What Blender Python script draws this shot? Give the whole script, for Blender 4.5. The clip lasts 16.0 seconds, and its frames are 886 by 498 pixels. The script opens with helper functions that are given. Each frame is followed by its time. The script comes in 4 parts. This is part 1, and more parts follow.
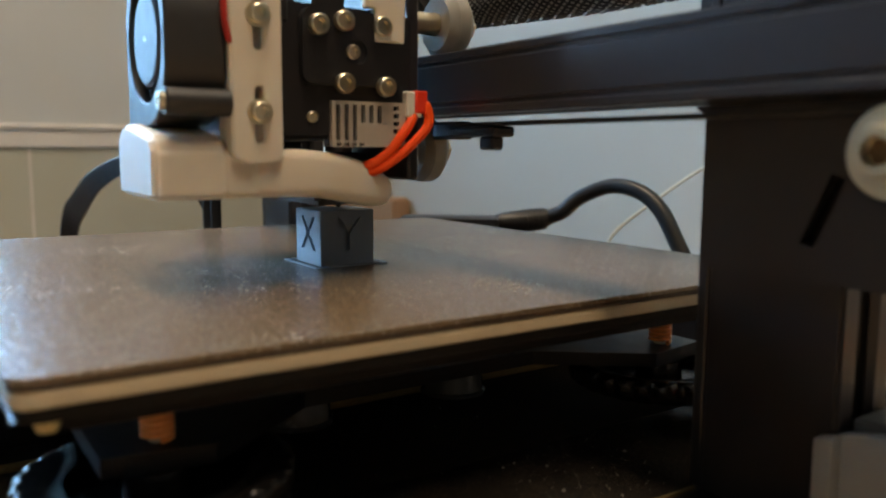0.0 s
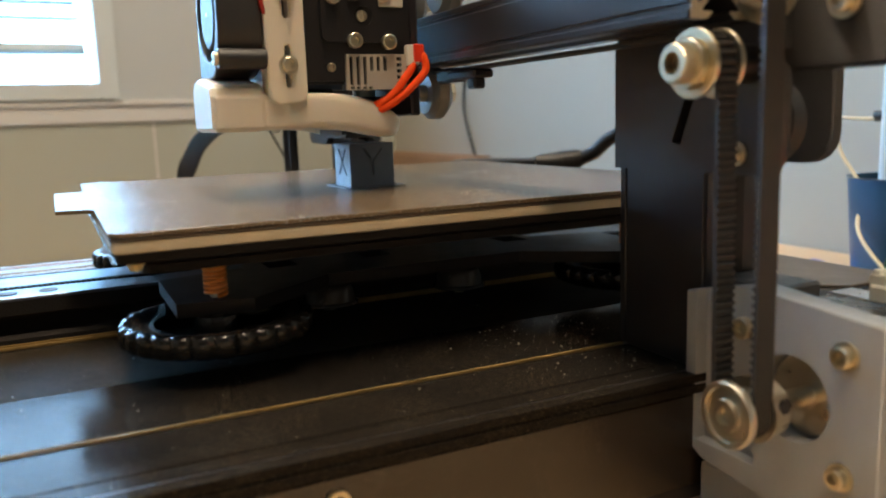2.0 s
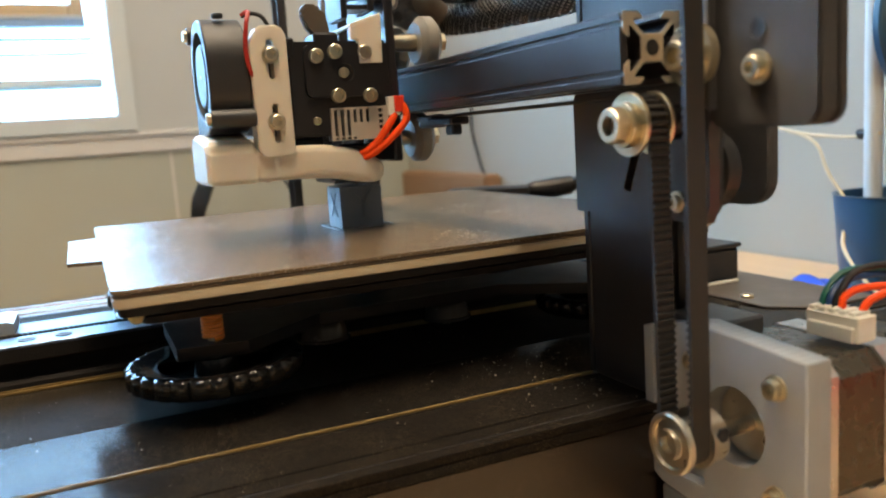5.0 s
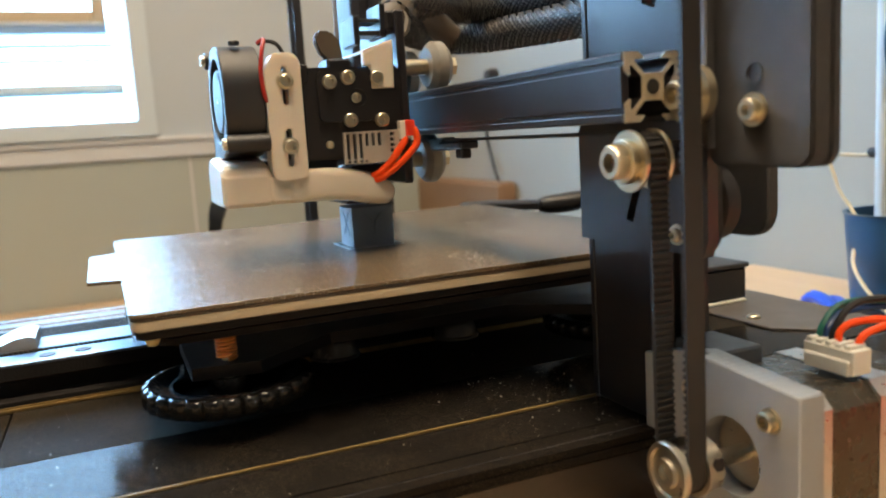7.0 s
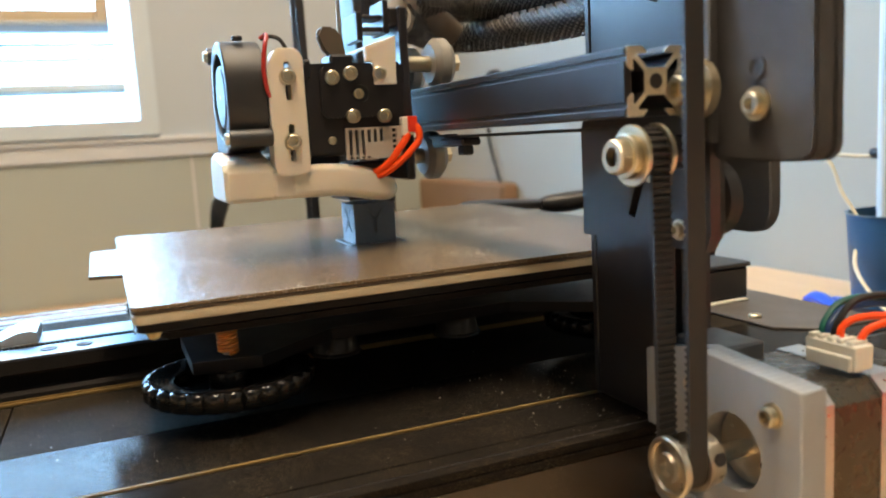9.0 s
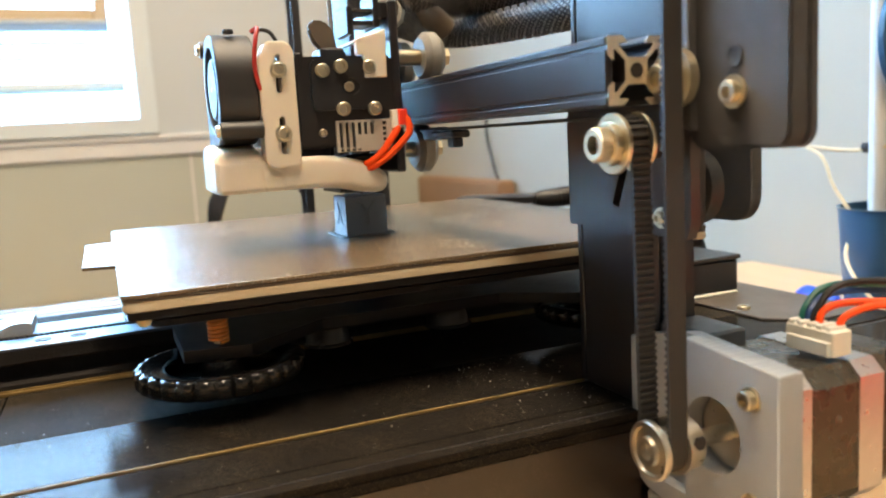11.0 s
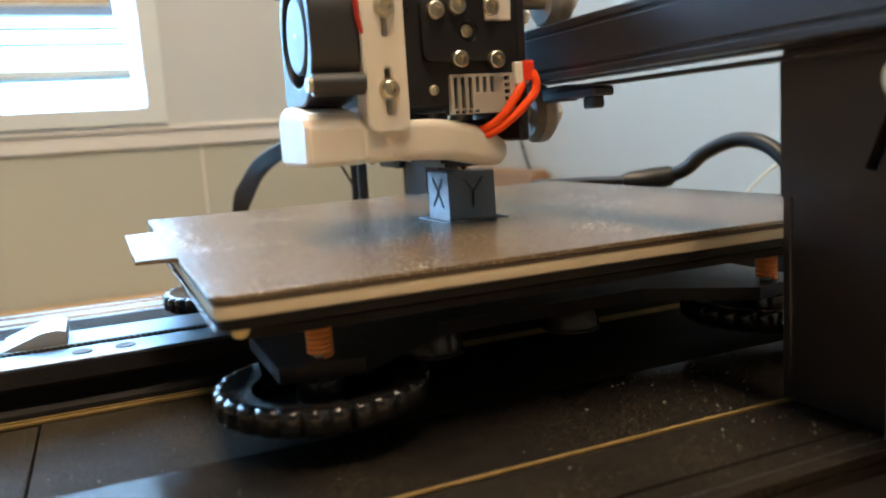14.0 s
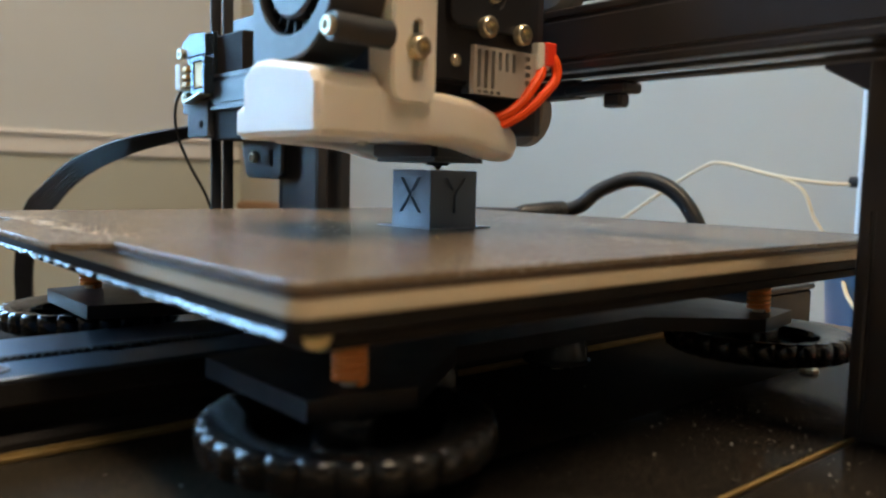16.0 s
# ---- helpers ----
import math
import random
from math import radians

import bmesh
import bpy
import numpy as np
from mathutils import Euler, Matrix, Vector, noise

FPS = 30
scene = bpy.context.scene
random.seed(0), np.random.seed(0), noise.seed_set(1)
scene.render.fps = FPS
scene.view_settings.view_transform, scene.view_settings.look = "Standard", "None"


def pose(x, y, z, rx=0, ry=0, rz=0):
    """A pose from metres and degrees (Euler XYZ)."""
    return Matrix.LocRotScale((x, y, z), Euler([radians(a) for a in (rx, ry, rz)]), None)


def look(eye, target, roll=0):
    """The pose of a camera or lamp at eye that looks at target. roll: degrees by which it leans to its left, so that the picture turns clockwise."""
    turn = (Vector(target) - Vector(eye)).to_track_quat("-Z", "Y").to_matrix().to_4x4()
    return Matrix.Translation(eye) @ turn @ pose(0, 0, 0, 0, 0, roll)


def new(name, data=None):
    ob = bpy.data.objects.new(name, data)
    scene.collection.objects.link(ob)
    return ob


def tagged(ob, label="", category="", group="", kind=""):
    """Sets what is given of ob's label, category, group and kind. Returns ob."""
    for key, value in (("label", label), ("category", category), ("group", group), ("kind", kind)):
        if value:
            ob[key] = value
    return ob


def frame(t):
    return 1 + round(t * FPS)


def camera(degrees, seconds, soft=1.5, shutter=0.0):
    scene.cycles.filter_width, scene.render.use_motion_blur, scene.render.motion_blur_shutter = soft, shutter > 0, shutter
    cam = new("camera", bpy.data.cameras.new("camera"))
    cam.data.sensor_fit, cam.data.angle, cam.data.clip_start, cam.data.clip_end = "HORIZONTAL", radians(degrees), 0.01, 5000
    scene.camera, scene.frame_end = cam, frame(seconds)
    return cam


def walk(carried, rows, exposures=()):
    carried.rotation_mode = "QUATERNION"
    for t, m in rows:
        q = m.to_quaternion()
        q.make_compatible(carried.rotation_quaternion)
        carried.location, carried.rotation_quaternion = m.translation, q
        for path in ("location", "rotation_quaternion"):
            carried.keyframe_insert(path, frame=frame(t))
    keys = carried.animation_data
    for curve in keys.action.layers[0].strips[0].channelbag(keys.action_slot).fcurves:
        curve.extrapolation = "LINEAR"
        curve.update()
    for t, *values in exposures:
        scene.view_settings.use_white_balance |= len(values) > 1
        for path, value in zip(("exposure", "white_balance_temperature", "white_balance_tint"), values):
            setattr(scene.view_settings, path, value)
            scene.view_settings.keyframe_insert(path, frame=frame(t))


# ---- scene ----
cam = camera(58.14, 16.0, soft=2.0)
cam.data.dof.use_dof, cam.data.dof.focus_distance, cam.data.dof.aperture_fstop = True, 0.31, 13.0
PATH = [
    (0, 0.2700, -0.1718, 0.1500, 56.04, -7.20, -0.30),
    (0.5, 0.2986, -0.1678, 0.1514, 61.13, -8.15, 0.28),
    (1, 0.3214, -0.1583, 0.1528, 62.96, -8.40, 0.55),
    (1.5, 0.3464, -0.1709, 0.1447, 63.88, -8.82, 1.25),
    (2, 0.3515, -0.1713, 0.1385, 63.97, -9.32, 1.91),
    (2.5, 0.3545, -0.1723, 0.1407, 64.58, -9.75, 2.71),
    (3, 0.3588, -0.1715, 0.1362, 64.54, -8.51, 1.96),
    (3.5, 0.3641, -0.1664, 0.1415, 64.58, -8.93, 3.42),
    (6, 0.3801, -0.1644, 0.1573, 65.81, -8.34, 3.52),
    (6.5, 0.3814, -0.1653, 0.1609, 66.23, -8.32, 3.34),
    (7, 0.3830, -0.1634, 0.1610, 66.57, -8.31, 3.52),
    (7.5, 0.3839, -0.1620, 0.1598, 66.66, -8.22, 3.39),
    (8, 0.3837, -0.1641, 0.1601, 66.75, -8.22, 3.28),
    (8.5, 0.3821, -0.1639, 0.1582, 66.68, -8.13, 3.33),
    (9, 0.3831, -0.1639, 0.1585, 66.69, -8.13, 3.22),
    (11.5, 0.3910, -0.1594, 0.1527, 66.78, -8.16, 3.30),
    (12, 0.3931, -0.1580, 0.1495, 66.95, -8.15, 3.08),
    (12.5, 0.3906, -0.1586, 0.1475, 66.79, -8.04, 3.25),
    (13, 0.3714, -0.1665, 0.1490, 66.59, -8.28, 3.38),
    (13.5, 0.3477, -0.1730, 0.1468, 66.46, -8.27, 3.47),
    (14, 0.3074, -0.1810, 0.1450, 66.32, -8.41, 3.68),
    (14.5, 0.2695, -0.1792, 0.1412, 63.23, -7.97, 2.70),
    (15, 0.2440, -0.1964, 0.1383, 57.15, -7.42, 0.55),
    (15.5, 0.2281, -0.2158, 0.1301, 50.87, -6.20, -1.20),
    (16, 0.2234, -0.2197, 0.1265, 49.38, -5.05, -1.38),
]
walk(cam, [(t, pose(x, y, z, 90 + pitch, roll, yaw)) for t, x, y, z, yaw, pitch, roll in PATH], exposures=[(0.0, -0.16), (1.0, 0.0), (2.0, 0.2), (3.5, 0.36), (7.0, 0.36), (9.0, 0.54), (11.5, 0.97), (12.5, 1.07), (13.5, 0.54), (14.5, 0.49), (15.5, 0.23), (16.0, 0.09)])

# ---------------------------------------------------------------- light
world = bpy.data.worlds.new("world")
scene.world = world
world.use_nodes = True
sky = world.node_tree.nodes.new("ShaderNodeTexSky")
sky.sky_type, sky.sun_disc = "NISHITA", False
sky.sun_elevation, sky.sun_rotation = radians(40), radians(250)
world.node_tree.links.new(sky.outputs[0], world.node_tree.nodes["Background"].inputs[0])
world.node_tree.nodes["Background"].inputs[1].default_value = 0.12


def area_lamp(name, eye, target, sx, sy, watts, colour):
    data = bpy.data.lights.new(name, "AREA")
    data.shape, data.size, data.size_y, data.energy, data.color = "RECTANGLE", sx, sy, watts, colour
    ob = new(name, data)
    ob.matrix_world = look(eye, target)
    return ob


# daylight in the window's opening, and the warm ceiling lamp
daylight = area_lamp("window_daylight", (-1.125, -0.525, 0.746), (0.0, -0.525, 0.70), 0.86, 1.06, 27.0, (0.24, 0.58, 1.0))
daylight.data.spread = radians(158)
area_lamp("ceiling_lamp_light", (0.25, -0.22, 1.655), (0.25, -0.22, 0.0), 1.50, 0.30, 31.0, (1.0, 0.78, 0.54))

# ---------------------------------------------------------------- materials
def mat(name, col, col2=None, rough=0.5, metal=0.0, scale=300.0, bump=0.0, bscale=3000.0, rvar=0.08, sss=0.0,
        coat=0.0, lines=0.0, lscale=2500.0, axis=2, spec=0.5):
    """A painted, moulded or metal surface: two scales of colour variation, fine relief, and layer lines if asked for."""
    m = bpy.data.materials.new(name)
    m.use_nodes = True
    t, b = m.node_tree, m.node_tree.nodes["Principled BSDF"]
    n, link = t.nodes, t.links.new
    at = n.new("ShaderNodeTexCoord")
    big, fine = n.new("ShaderNodeTexNoise"), n.new("ShaderNodeTexNoise")
    big.inputs["Scale"].default_value, big.inputs["Detail"].default_value = scale, 4
    fine.inputs["Scale"].default_value, fine.inputs["Detail"].default_value = bscale, 3
    link(at.outputs["Object"], big.inputs["Vector"])
    link(at.outputs["Object"], fine.inputs["Vector"])
    mix = n.new("ShaderNodeMixRGB")
    col2 = col2 or tuple(c * 0.75 for c in col)
    mix.inputs[1].default_value, mix.inputs[2].default_value = (*col, 1), (*col2, 1)
    link(big.outputs["Fac"], mix.inputs[0])
    link(mix.outputs[0], b.inputs["Base Color"])
    span = n.new("ShaderNodeMapRange")
    span.inputs["To Min"].default_value, span.inputs["To Max"].default_value = max(0.02, rough - rvar), min(1.0, rough + rvar)
    link(big.outputs["Fac"], span.inputs["Value"])
    link(span.outputs[0], b.inputs["Roughness"])
    b.inputs["Metallic"].default_value = metal
    b.inputs["Specular IOR Level"].default_value = spec
    b.inputs["Coat Weight"].default_value = coat
    if sss:
        b.inputs["Subsurface Weight"].default_value = sss
        b.inputs["Subsurface Scale"].default_value = 0.004
        b.inputs["Subsurface Radius"].default_value = (1.0, 0.7, 0.45)
    height = fine.outputs["Fac"]
    if lines:
        split, wave = n.new("ShaderNodeSeparateXYZ"), n.new("ShaderNodeMath")
        link(at.outputs["Object"], split.inputs[0])
        wave.operation = "MULTIPLY"
        wave.inputs[1].default_value = lscale * 6.283
        link(split.outputs[axis], wave.inputs[0])
        sine, add = n.new("ShaderNodeMath"), n.new("ShaderNodeMath")
        sine.operation, add.operation = "SINE", "MULTIPLY_ADD"
        link(wave.outputs[0], sine.inputs[0])
        link(sine.outputs[0], add.inputs[0])
        add.inputs[1].default_value = lines
        link(height, add.inputs[2])
        height = add.outputs[0]
    if bump:
        bp = n.new("ShaderNodeBump")
        bp.inputs["Strength"].default_value, bp.inputs["Distance"].default_value = bump, 0.0004
        link(height, bp.inputs["Height"])
        link(bp.outputs[0], b.inputs["Normal"])
    return m


BLACK = mat("black_anodised_aluminium", (0.025, 0.0225, 0.024), (0.018, 0.016, 0.018), 0.30, 0.0, 90, 0.05, 5000, 0.04, spec=0.5)
CARRIAGE = mat("dusty_black_plate", (0.012, 0.011, 0.012), (0.009, 0.008, 0.009), 0.40, 0, 90, 0.1, 2500, spec=0.28)
BEAD = mat("dusty_brass_coloured_bead", (0.30, 0.20, 0.075), (0.16, 0.11, 0.045), 0.55, 0.0, 200, 0.4, 1500, spec=0.15)
DECK = mat("smooth_black_sheet_metal", (0.008, 0.0075, 0.0075), (0.014, 0.012, 0.010), 0.13, 0.0, 60, 0.03, 2600, 0.03, spec=0.02)
DULL_DECK = mat("dull_dusty_black_sheet", (0.019, 0.015, 0.0105), (0.013, 0.0108, 0.0082), 0.66, 0.0, 60, 0.15, 2600, 0.06, spec=0.02)
BLACK_PRINT = mat("black_printed_plastic", (0.021, 0.017, 0.015), (0.012, 0.010, 0.009), 0.38, 0, 150, 0.9, 900, 0.12, lines=0.25, lscale=5000, spec=0.5)
BRASS = mat("gold_plated_contact", (0.55, 0.32, 0.09), (0.45, 0.25, 0.07), 0.42, 0.4, 300, 0.05)
PCB = mat("dark_blue_grey_circuit_board", (0.10, 0.14, 0.18), (0.07, 0.10, 0.13), 0.24, 0.85, 300, 0.15, spec=1.0)
STOP_BLACK = mat("glossy_black_printed_plastic", (0.010, 0.010, 0.011), (0.007, 0.007, 0.008), 0.38, 0, 150, 0.6, 1200, 0.08, lines=0.4, lscale=5000, spec=1.0)
BOOT = mat("brown_grey_rubber", (0.115, 0.088, 0.062), (0.08, 0.062, 0.045), 0.5, 0, 120, 0.15, 1500)
BLACK_PLASTIC = mat("black_moulded_plastic", (0.016, 0.0145, 0.0155), (0.011, 0.0105, 0.0115), 0.38, 0, 200, 0.15, 4000, 0.08, spec=0.42)
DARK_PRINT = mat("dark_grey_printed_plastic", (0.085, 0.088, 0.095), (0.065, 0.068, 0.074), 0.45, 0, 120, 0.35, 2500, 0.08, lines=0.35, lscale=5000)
DUSTY = mat("dust_covered_grey_sheet", (0.085, 0.072, 0.060), (0.060, 0.052, 0.045), 0.45, 0, 60, 0.1, 2500)
FAN_GREY = mat("dark_grey_fan_plastic", (0.013, 0.013, 0.014), (0.009, 0.009, 0.010), 0.46, 0, 200, 0.08, 4000, spec=0.75)
GREY_PRINT = mat("grey_printed_plastic", (0.36, 0.37, 0.375), (0.315, 0.325, 0.33), 0.40, 0, 120, 0.8, 420, 0.10, lines=0.12, lscale=5000)
WHITE_PRINT = mat("white_printed_plastic", (0.75, 0.675, 0.56), (0.69, 0.61, 0.50), 0.42, 0, 110, 0.25, 2600, 0.08, sss=0.35, lines=0.3, lscale=4500)
PEI = mat("brown_textured_spring_steel", (0.142, 0.097, 0.056), (0.112, 0.077, 0.045), 0.20, 0.0, 22, 1.0, 650, 0.04, spec=0.66)
CREAM = mat("cream_magnetic_sheet", (0.58, 0.48, 0.33), (0.48, 0.39, 0.26), 0.6, 0, 160, 0.3, 2500)
INSULATION = mat("dark_bed_insulation", (0.016, 0.014, 0.014), (0.022, 0.019, 0.017), 0.7, 0, 180, 0.6, 900, spec=0.15)
COPPER = mat("copper_coloured_spring_wire", (0.86, 0.33, 0.075), (0.76, 0.26, 0.06), 0.42, 0.15, 400, 0.05)
NICKEL = mat("nickel_plated_steel", (0.68, 0.60, 0.44), (0.62, 0.54, 0.39), 0.31, 1.0, 150, 0.02, 5000, 0.03)
STEEL = mat("brushed_steel", (0.64, 0.59, 0.49), (0.57, 0.52, 0.43), 0.30, 1.0, 150, 0.05, 5000)
RAW_ALU = mat("sawn_raw_aluminium", (0.74, 0.67, 0.53), (0.58, 0.51, 0.39), 0.45, 0.7, 800, 0.4, 4000)
ALU_RAIL = mat("dull_rail_aluminium", (0.135, 0.165, 0.21), (0.11, 0.135, 0.175), 0.37, 1.0, 60, 0.1, 3000)
PALE_ALU = mat("pale_bare_aluminium", (0.60, 0.64, 0.68), (0.54, 0.58, 0.62), 0.42, 0.8, 80, 0.1, 2000)
RUST = mat("rusty_brown_steel", (0.07, 0.032, 0.016), (0.03, 0.02, 0.018), 0.6, 0.1, 500, 0.2, 3000)
BRONZE_DARK = mat("dark_bronze_socket", (0.16, 0.11, 0.06), (0.10, 0.07, 0.04), 0.45, 0.8, 200, 0.05)
BELT = mat("black_belt_rubber", (0.016, 0.015, 0.015), (0.024, 0.022, 0.020), 0.62, 0, 300, 0.4, 3000)
DARK_WHEEL = mat("smoky_dark_wheel_plastic", (0.060, 0.055, 0.050), (0.075, 0.068, 0.060), 0.25, 0, 200, 0.05)
WHEEL = mat("worn_grey_wheel_plastic", (0.20, 0.19, 0.17), (0.30, 0.28, 0.24), 0.40, 0, 220, 0.15, 2500)
RED_WIRE = mat("red_silicone_wire", (0.92, 0.085, 0.004), (0.82, 0.06, 0.004), 0.5, 0, 300, 0.05, spec=0.3)
DARK_RED = mat("dark_red_wire", (0.42, 0.02, 0.01), (0.34, 0.015, 0.008), 0.42, 0, 300)
GREEN_WIRE = mat("green_wire", (0.01, 0.12, 0.09), None, 0.4, 0, 300)
BLUE_WIRE = mat("blue_wire", (0.015, 0.05, 0.16), None, 0.4, 0, 300)
BLACK_WIRE = mat("black_cable_rubber", (0.010, 0.010, 0.011), (0.014, 0.014, 0.014), 0.42, 0, 200, 0.15, 1500, spec=0.35)
CABLE_BLACK = mat("black_flat_cable_vinyl", (0.006, 0.006, 0.007), (0.009, 0.009, 0.010), 0.48, 0, 200, 0.3, 900, spec=0.3)
IVORY = mat("ivory_connector_plastic", (0.74, 0.72, 0.64), (0.66, 0.64, 0.56), 0.45, 0, 300, 0.1)
RED_TAPE = mat("red_lit_motor_end_cap", (0.62, 0.60, 0.58), (0.54, 0.52, 0.50), 0.3, 0.95, 300, 0.06)
MOTOR_BLACK = mat("glossy_black_motor_lamination", (0.10, 0.083, 0.06), (0.075, 0.062, 0.045), 0.28, 0.7, 200, 0.1, 3000, spec=0.5)
# black sheet; the brown in its colour paints in the wooden table's reflection
SIDE = mat("black_side_sheet_table_tint", (0.024, 0.0145, 0.0085), (0.016, 0.0105, 0.007), 0.24, 0, 35, 0.1, 2600, 0.06, spec=0.7)
BRAID = mat("black_braid", (0.030, 0.026, 0.022), (0.018, 0.016, 0.014), 0.5, 0, 200, 0.1, 3000)
PALE_CORE = mat("pale_grey_wire_bundle", (0.75, 0.71, 0.63), (0.45, 0.42, 0.37), 0.5, 0, 60, 0.2, 800)
RED_CARD = mat("red_card", (0.60, 0.02, 0.02), (0.50, 0.016, 0.016), 0.5, 0, 40, 0.1, 800)
PINK = mat("bright_red_plastic", (0.88, 0.045, 0.012), (0.75, 0.035, 0.01), 0.45, 0, 300, 0.1)
CUBE = mat("slate_blue_filament", (0.25, 0.295, 0.355), (0.21, 0.25, 0.305), 0.32, 0, 160, 0.5, 2000, 0.08, lines=0.9, lscale=5000)
PAPER = mat("printed_metal_label", (0.56, 0.50, 0.43), (0.50, 0.44, 0.37), 0.38, 0.35, 300, 0.05)
WALL_UP = mat("off_white_wall_paint", (0.455, 0.475, 0.482), (0.435, 0.455, 0.462), 0.7, 0, 3, 0.15, 300)
DARK_WALL = mat("tan_wall_panelling", (0.55, 0.49, 0.40), (0.50, 0.44, 0.355), 0.6, 0, 4, 0.15, 200)
BROWN_WALL = mat("brown_wall_panelling", (0.20, 0.15, 0.10), (0.16, 0.12, 0.08), 0.6, 0, 4, 0.15, 200)
WALL_LOW = mat("beige_wall_board", (0.385, 0.392, 0.335), (0.365, 0.372, 0.315), 0.65, 0, 3, 0.12, 300)
WALL_BACK = mat("white_wall_paint", (0.385, 0.368, 0.310), (0.366, 0.349, 0.293), 0.7, 0, 2, 0.12, 300)
TRIM = mat("white_gloss_trim_paint", (0.60, 0.585, 0.565), (0.57, 0.555, 0.535), 0.45, 0, 8, 0.08, 300)
FRAME_PAINT = mat("white_window_frame_paint", (0.565, 0.605, 0.615), (0.535, 0.575, 0.585), 0.4, 0, 8, 0.08, 300)
SEAL = mat("grey_brown_window_seal", (0.22, 0.20, 0.17), (0.17, 0.155, 0.13), 0.6, 0, 12, 0.1, 200)
# bluish shade on the lower sash rail, put into the base colour
RAIL_SHADE = mat("blue_grey_rail_shade", (0.30, 0.45, 0.68), (0.26, 0.40, 0.62), 0.4, 0, 8, 0.08, 200)
PALE_RAIL = mat("grey_green_rail_paint", (0.40, 0.48, 0.49), (0.36, 0.44, 0.45), 0.5, 0, 8, 0.08, 200)
SASH_WOOD = mat("tan_sash_wood", (0.55, 0.42, 0.26), (0.46, 0.34, 0.20), 0.5, 0, 12, 0.2, 200)
NAVY = mat("dark_blue_cup_plastic", (0.028, 0.085, 0.155), (0.020, 0.065, 0.125), 0.35, 0, 40, 0.08, 800)
BLUE_PLASTIC = mat("bright_blue_plastic", (0.012, 0.075, 0.55), (0.010, 0.06, 0.45), 0.35, 0, 90, 0.05)
CREAM_STRAND = mat("cream_filament", (0.66, 0.56, 0.37), None, 0.4, 0, 200)
CEILING_PAINT = mat("beige_ceiling_paint", (0.60, 0.54, 0.46), None, 0.8, 0, 2, 0.1, 200)
FLOOR_MAT = mat("dark_brown_floor", (0.14, 0.11, 0.085), (0.10, 0.08, 0.06), 0.6, 0, 5, 0.1, 100)
BOARD_WOOD = mat("brown_veneer", (0.30, 0.17, 0.09), (0.22, 0.12, 0.06), 0.5, 0, 14, 0.2, 120)


def wood_material(name, a, b, rough):
    m = mat(name, a, b, rough, 0, 6, 0.15, 400)
    n, link = m.node_tree.nodes, m.node_tree.links.new
    at, stretch, grain = n["Texture Coordinate"], n.new("ShaderNodeMapping"), n.new("ShaderNodeTexNoise")
    stretch.inputs["Scale"].default_value = (3, 60, 60)
    grain.inputs["Scale"].default_value, grain.inputs["Detail"].default_value = 2.0, 8
    link(at.outputs["Object"], stretch.inputs[0])
    link(stretch.outputs[0], grain.inputs["Vector"])
    link(grain.outputs["Fac"], n["Mix (Legacy)"].inputs[0])
    return m


def dust_and_glints(m, colour, amount, scale, spread=(0.42, 0.62)):
    """Lays fine specks on a material: dust, and on the print sheet also painted glints."""
    n, link = m.node_tree.nodes, m.node_tree.links.new
    b = n["Principled BSDF"]
    cells, patch, small = n.new("ShaderNodeTexVoronoi"), n.new("ShaderNodeTexNoise"), n.new("ShaderNodeMapRange")
    cells.inputs["Scale"].default_value, patch.inputs["Scale"].default_value = scale, 25
    cells.inputs["Randomness"].default_value = 1.0
    at = n["Texture Coordinate"]
    link(at.outputs["Object"], cells.inputs["Vector"])
    link(at.outputs["Object"], patch.inputs["Vector"])
    small.inputs["From Min"].default_value, small.inputs["From Max"].default_value = 0.30, 0.12
    link(cells.outputs["Distance"], small.inputs["Value"])
    keep, where = n.new("ShaderNodeMath"), n.new("ShaderNodeMapRange")
    where.inputs["From Min"].default_value, where.inputs["From Max"].default_value = spread
    where.inputs["To Max"].default_value = amount
    link(patch.outputs["Fac"], where.inputs["Value"])
    keep.operation = "MULTIPLY"
    link(small.outputs[0], keep.inputs[0])
    link(where.outputs[0], keep.inputs[1])
    mix = n.new("ShaderNodeMixRGB")
    old = b.inputs["Base Color"].links[0].from_socket
    link(keep.outputs[0], mix.inputs[0])
    link(old, mix.inputs[1])
    mix.inputs[2].default_value = (*colour, 1)
    link(mix.outputs[0], b.inputs["Base Color"])
    rough, oldr = n.new("ShaderNodeMath"), b.inputs["Roughness"].links[0].from_socket
    rough.operation = "MULTIPLY_ADD"
    link(keep.outputs[0], rough.inputs[0])
    rough.inputs[1].default_value = 0.3
    link(oldr, rough.inputs[2])
    link(rough.outputs[0], b.inputs["Roughness"])


dust_and_glints(DECK, (0.36, 0.27, 0.16), 0.42, 1700, (0.36, 0.66))
dust_and_glints(DECK, (0.34, 0.26, 0.16), 0.18, 3200, (0.15, 0.55))
dust_and_glints(DULL_DECK, (0.34, 0.26, 0.16), 0.45, 1700, (0.25, 0.58))
dust_and_glints(DULL_DECK, (0.30, 0.25, 0.18), 0.30, 3600, (0.15, 0.55))
dust_and_glints(PEI, (0.42, 0.38, 0.32), 0.55, 700, (0.52, 0.70))
# pale specks all over the sheet paint the glints of its grain
dust_and_glints(PEI, (0.46, 0.39, 0.27), 0.42, 900, (0.05, 0.45))
dust_and_glints(PEI, (0.46, 0.43, 0.38), 0.4, 320, (0.56, 0.70))
dust_and_glints(SIDE, (0.30, 0.24, 0.16), 0.25, 2600)

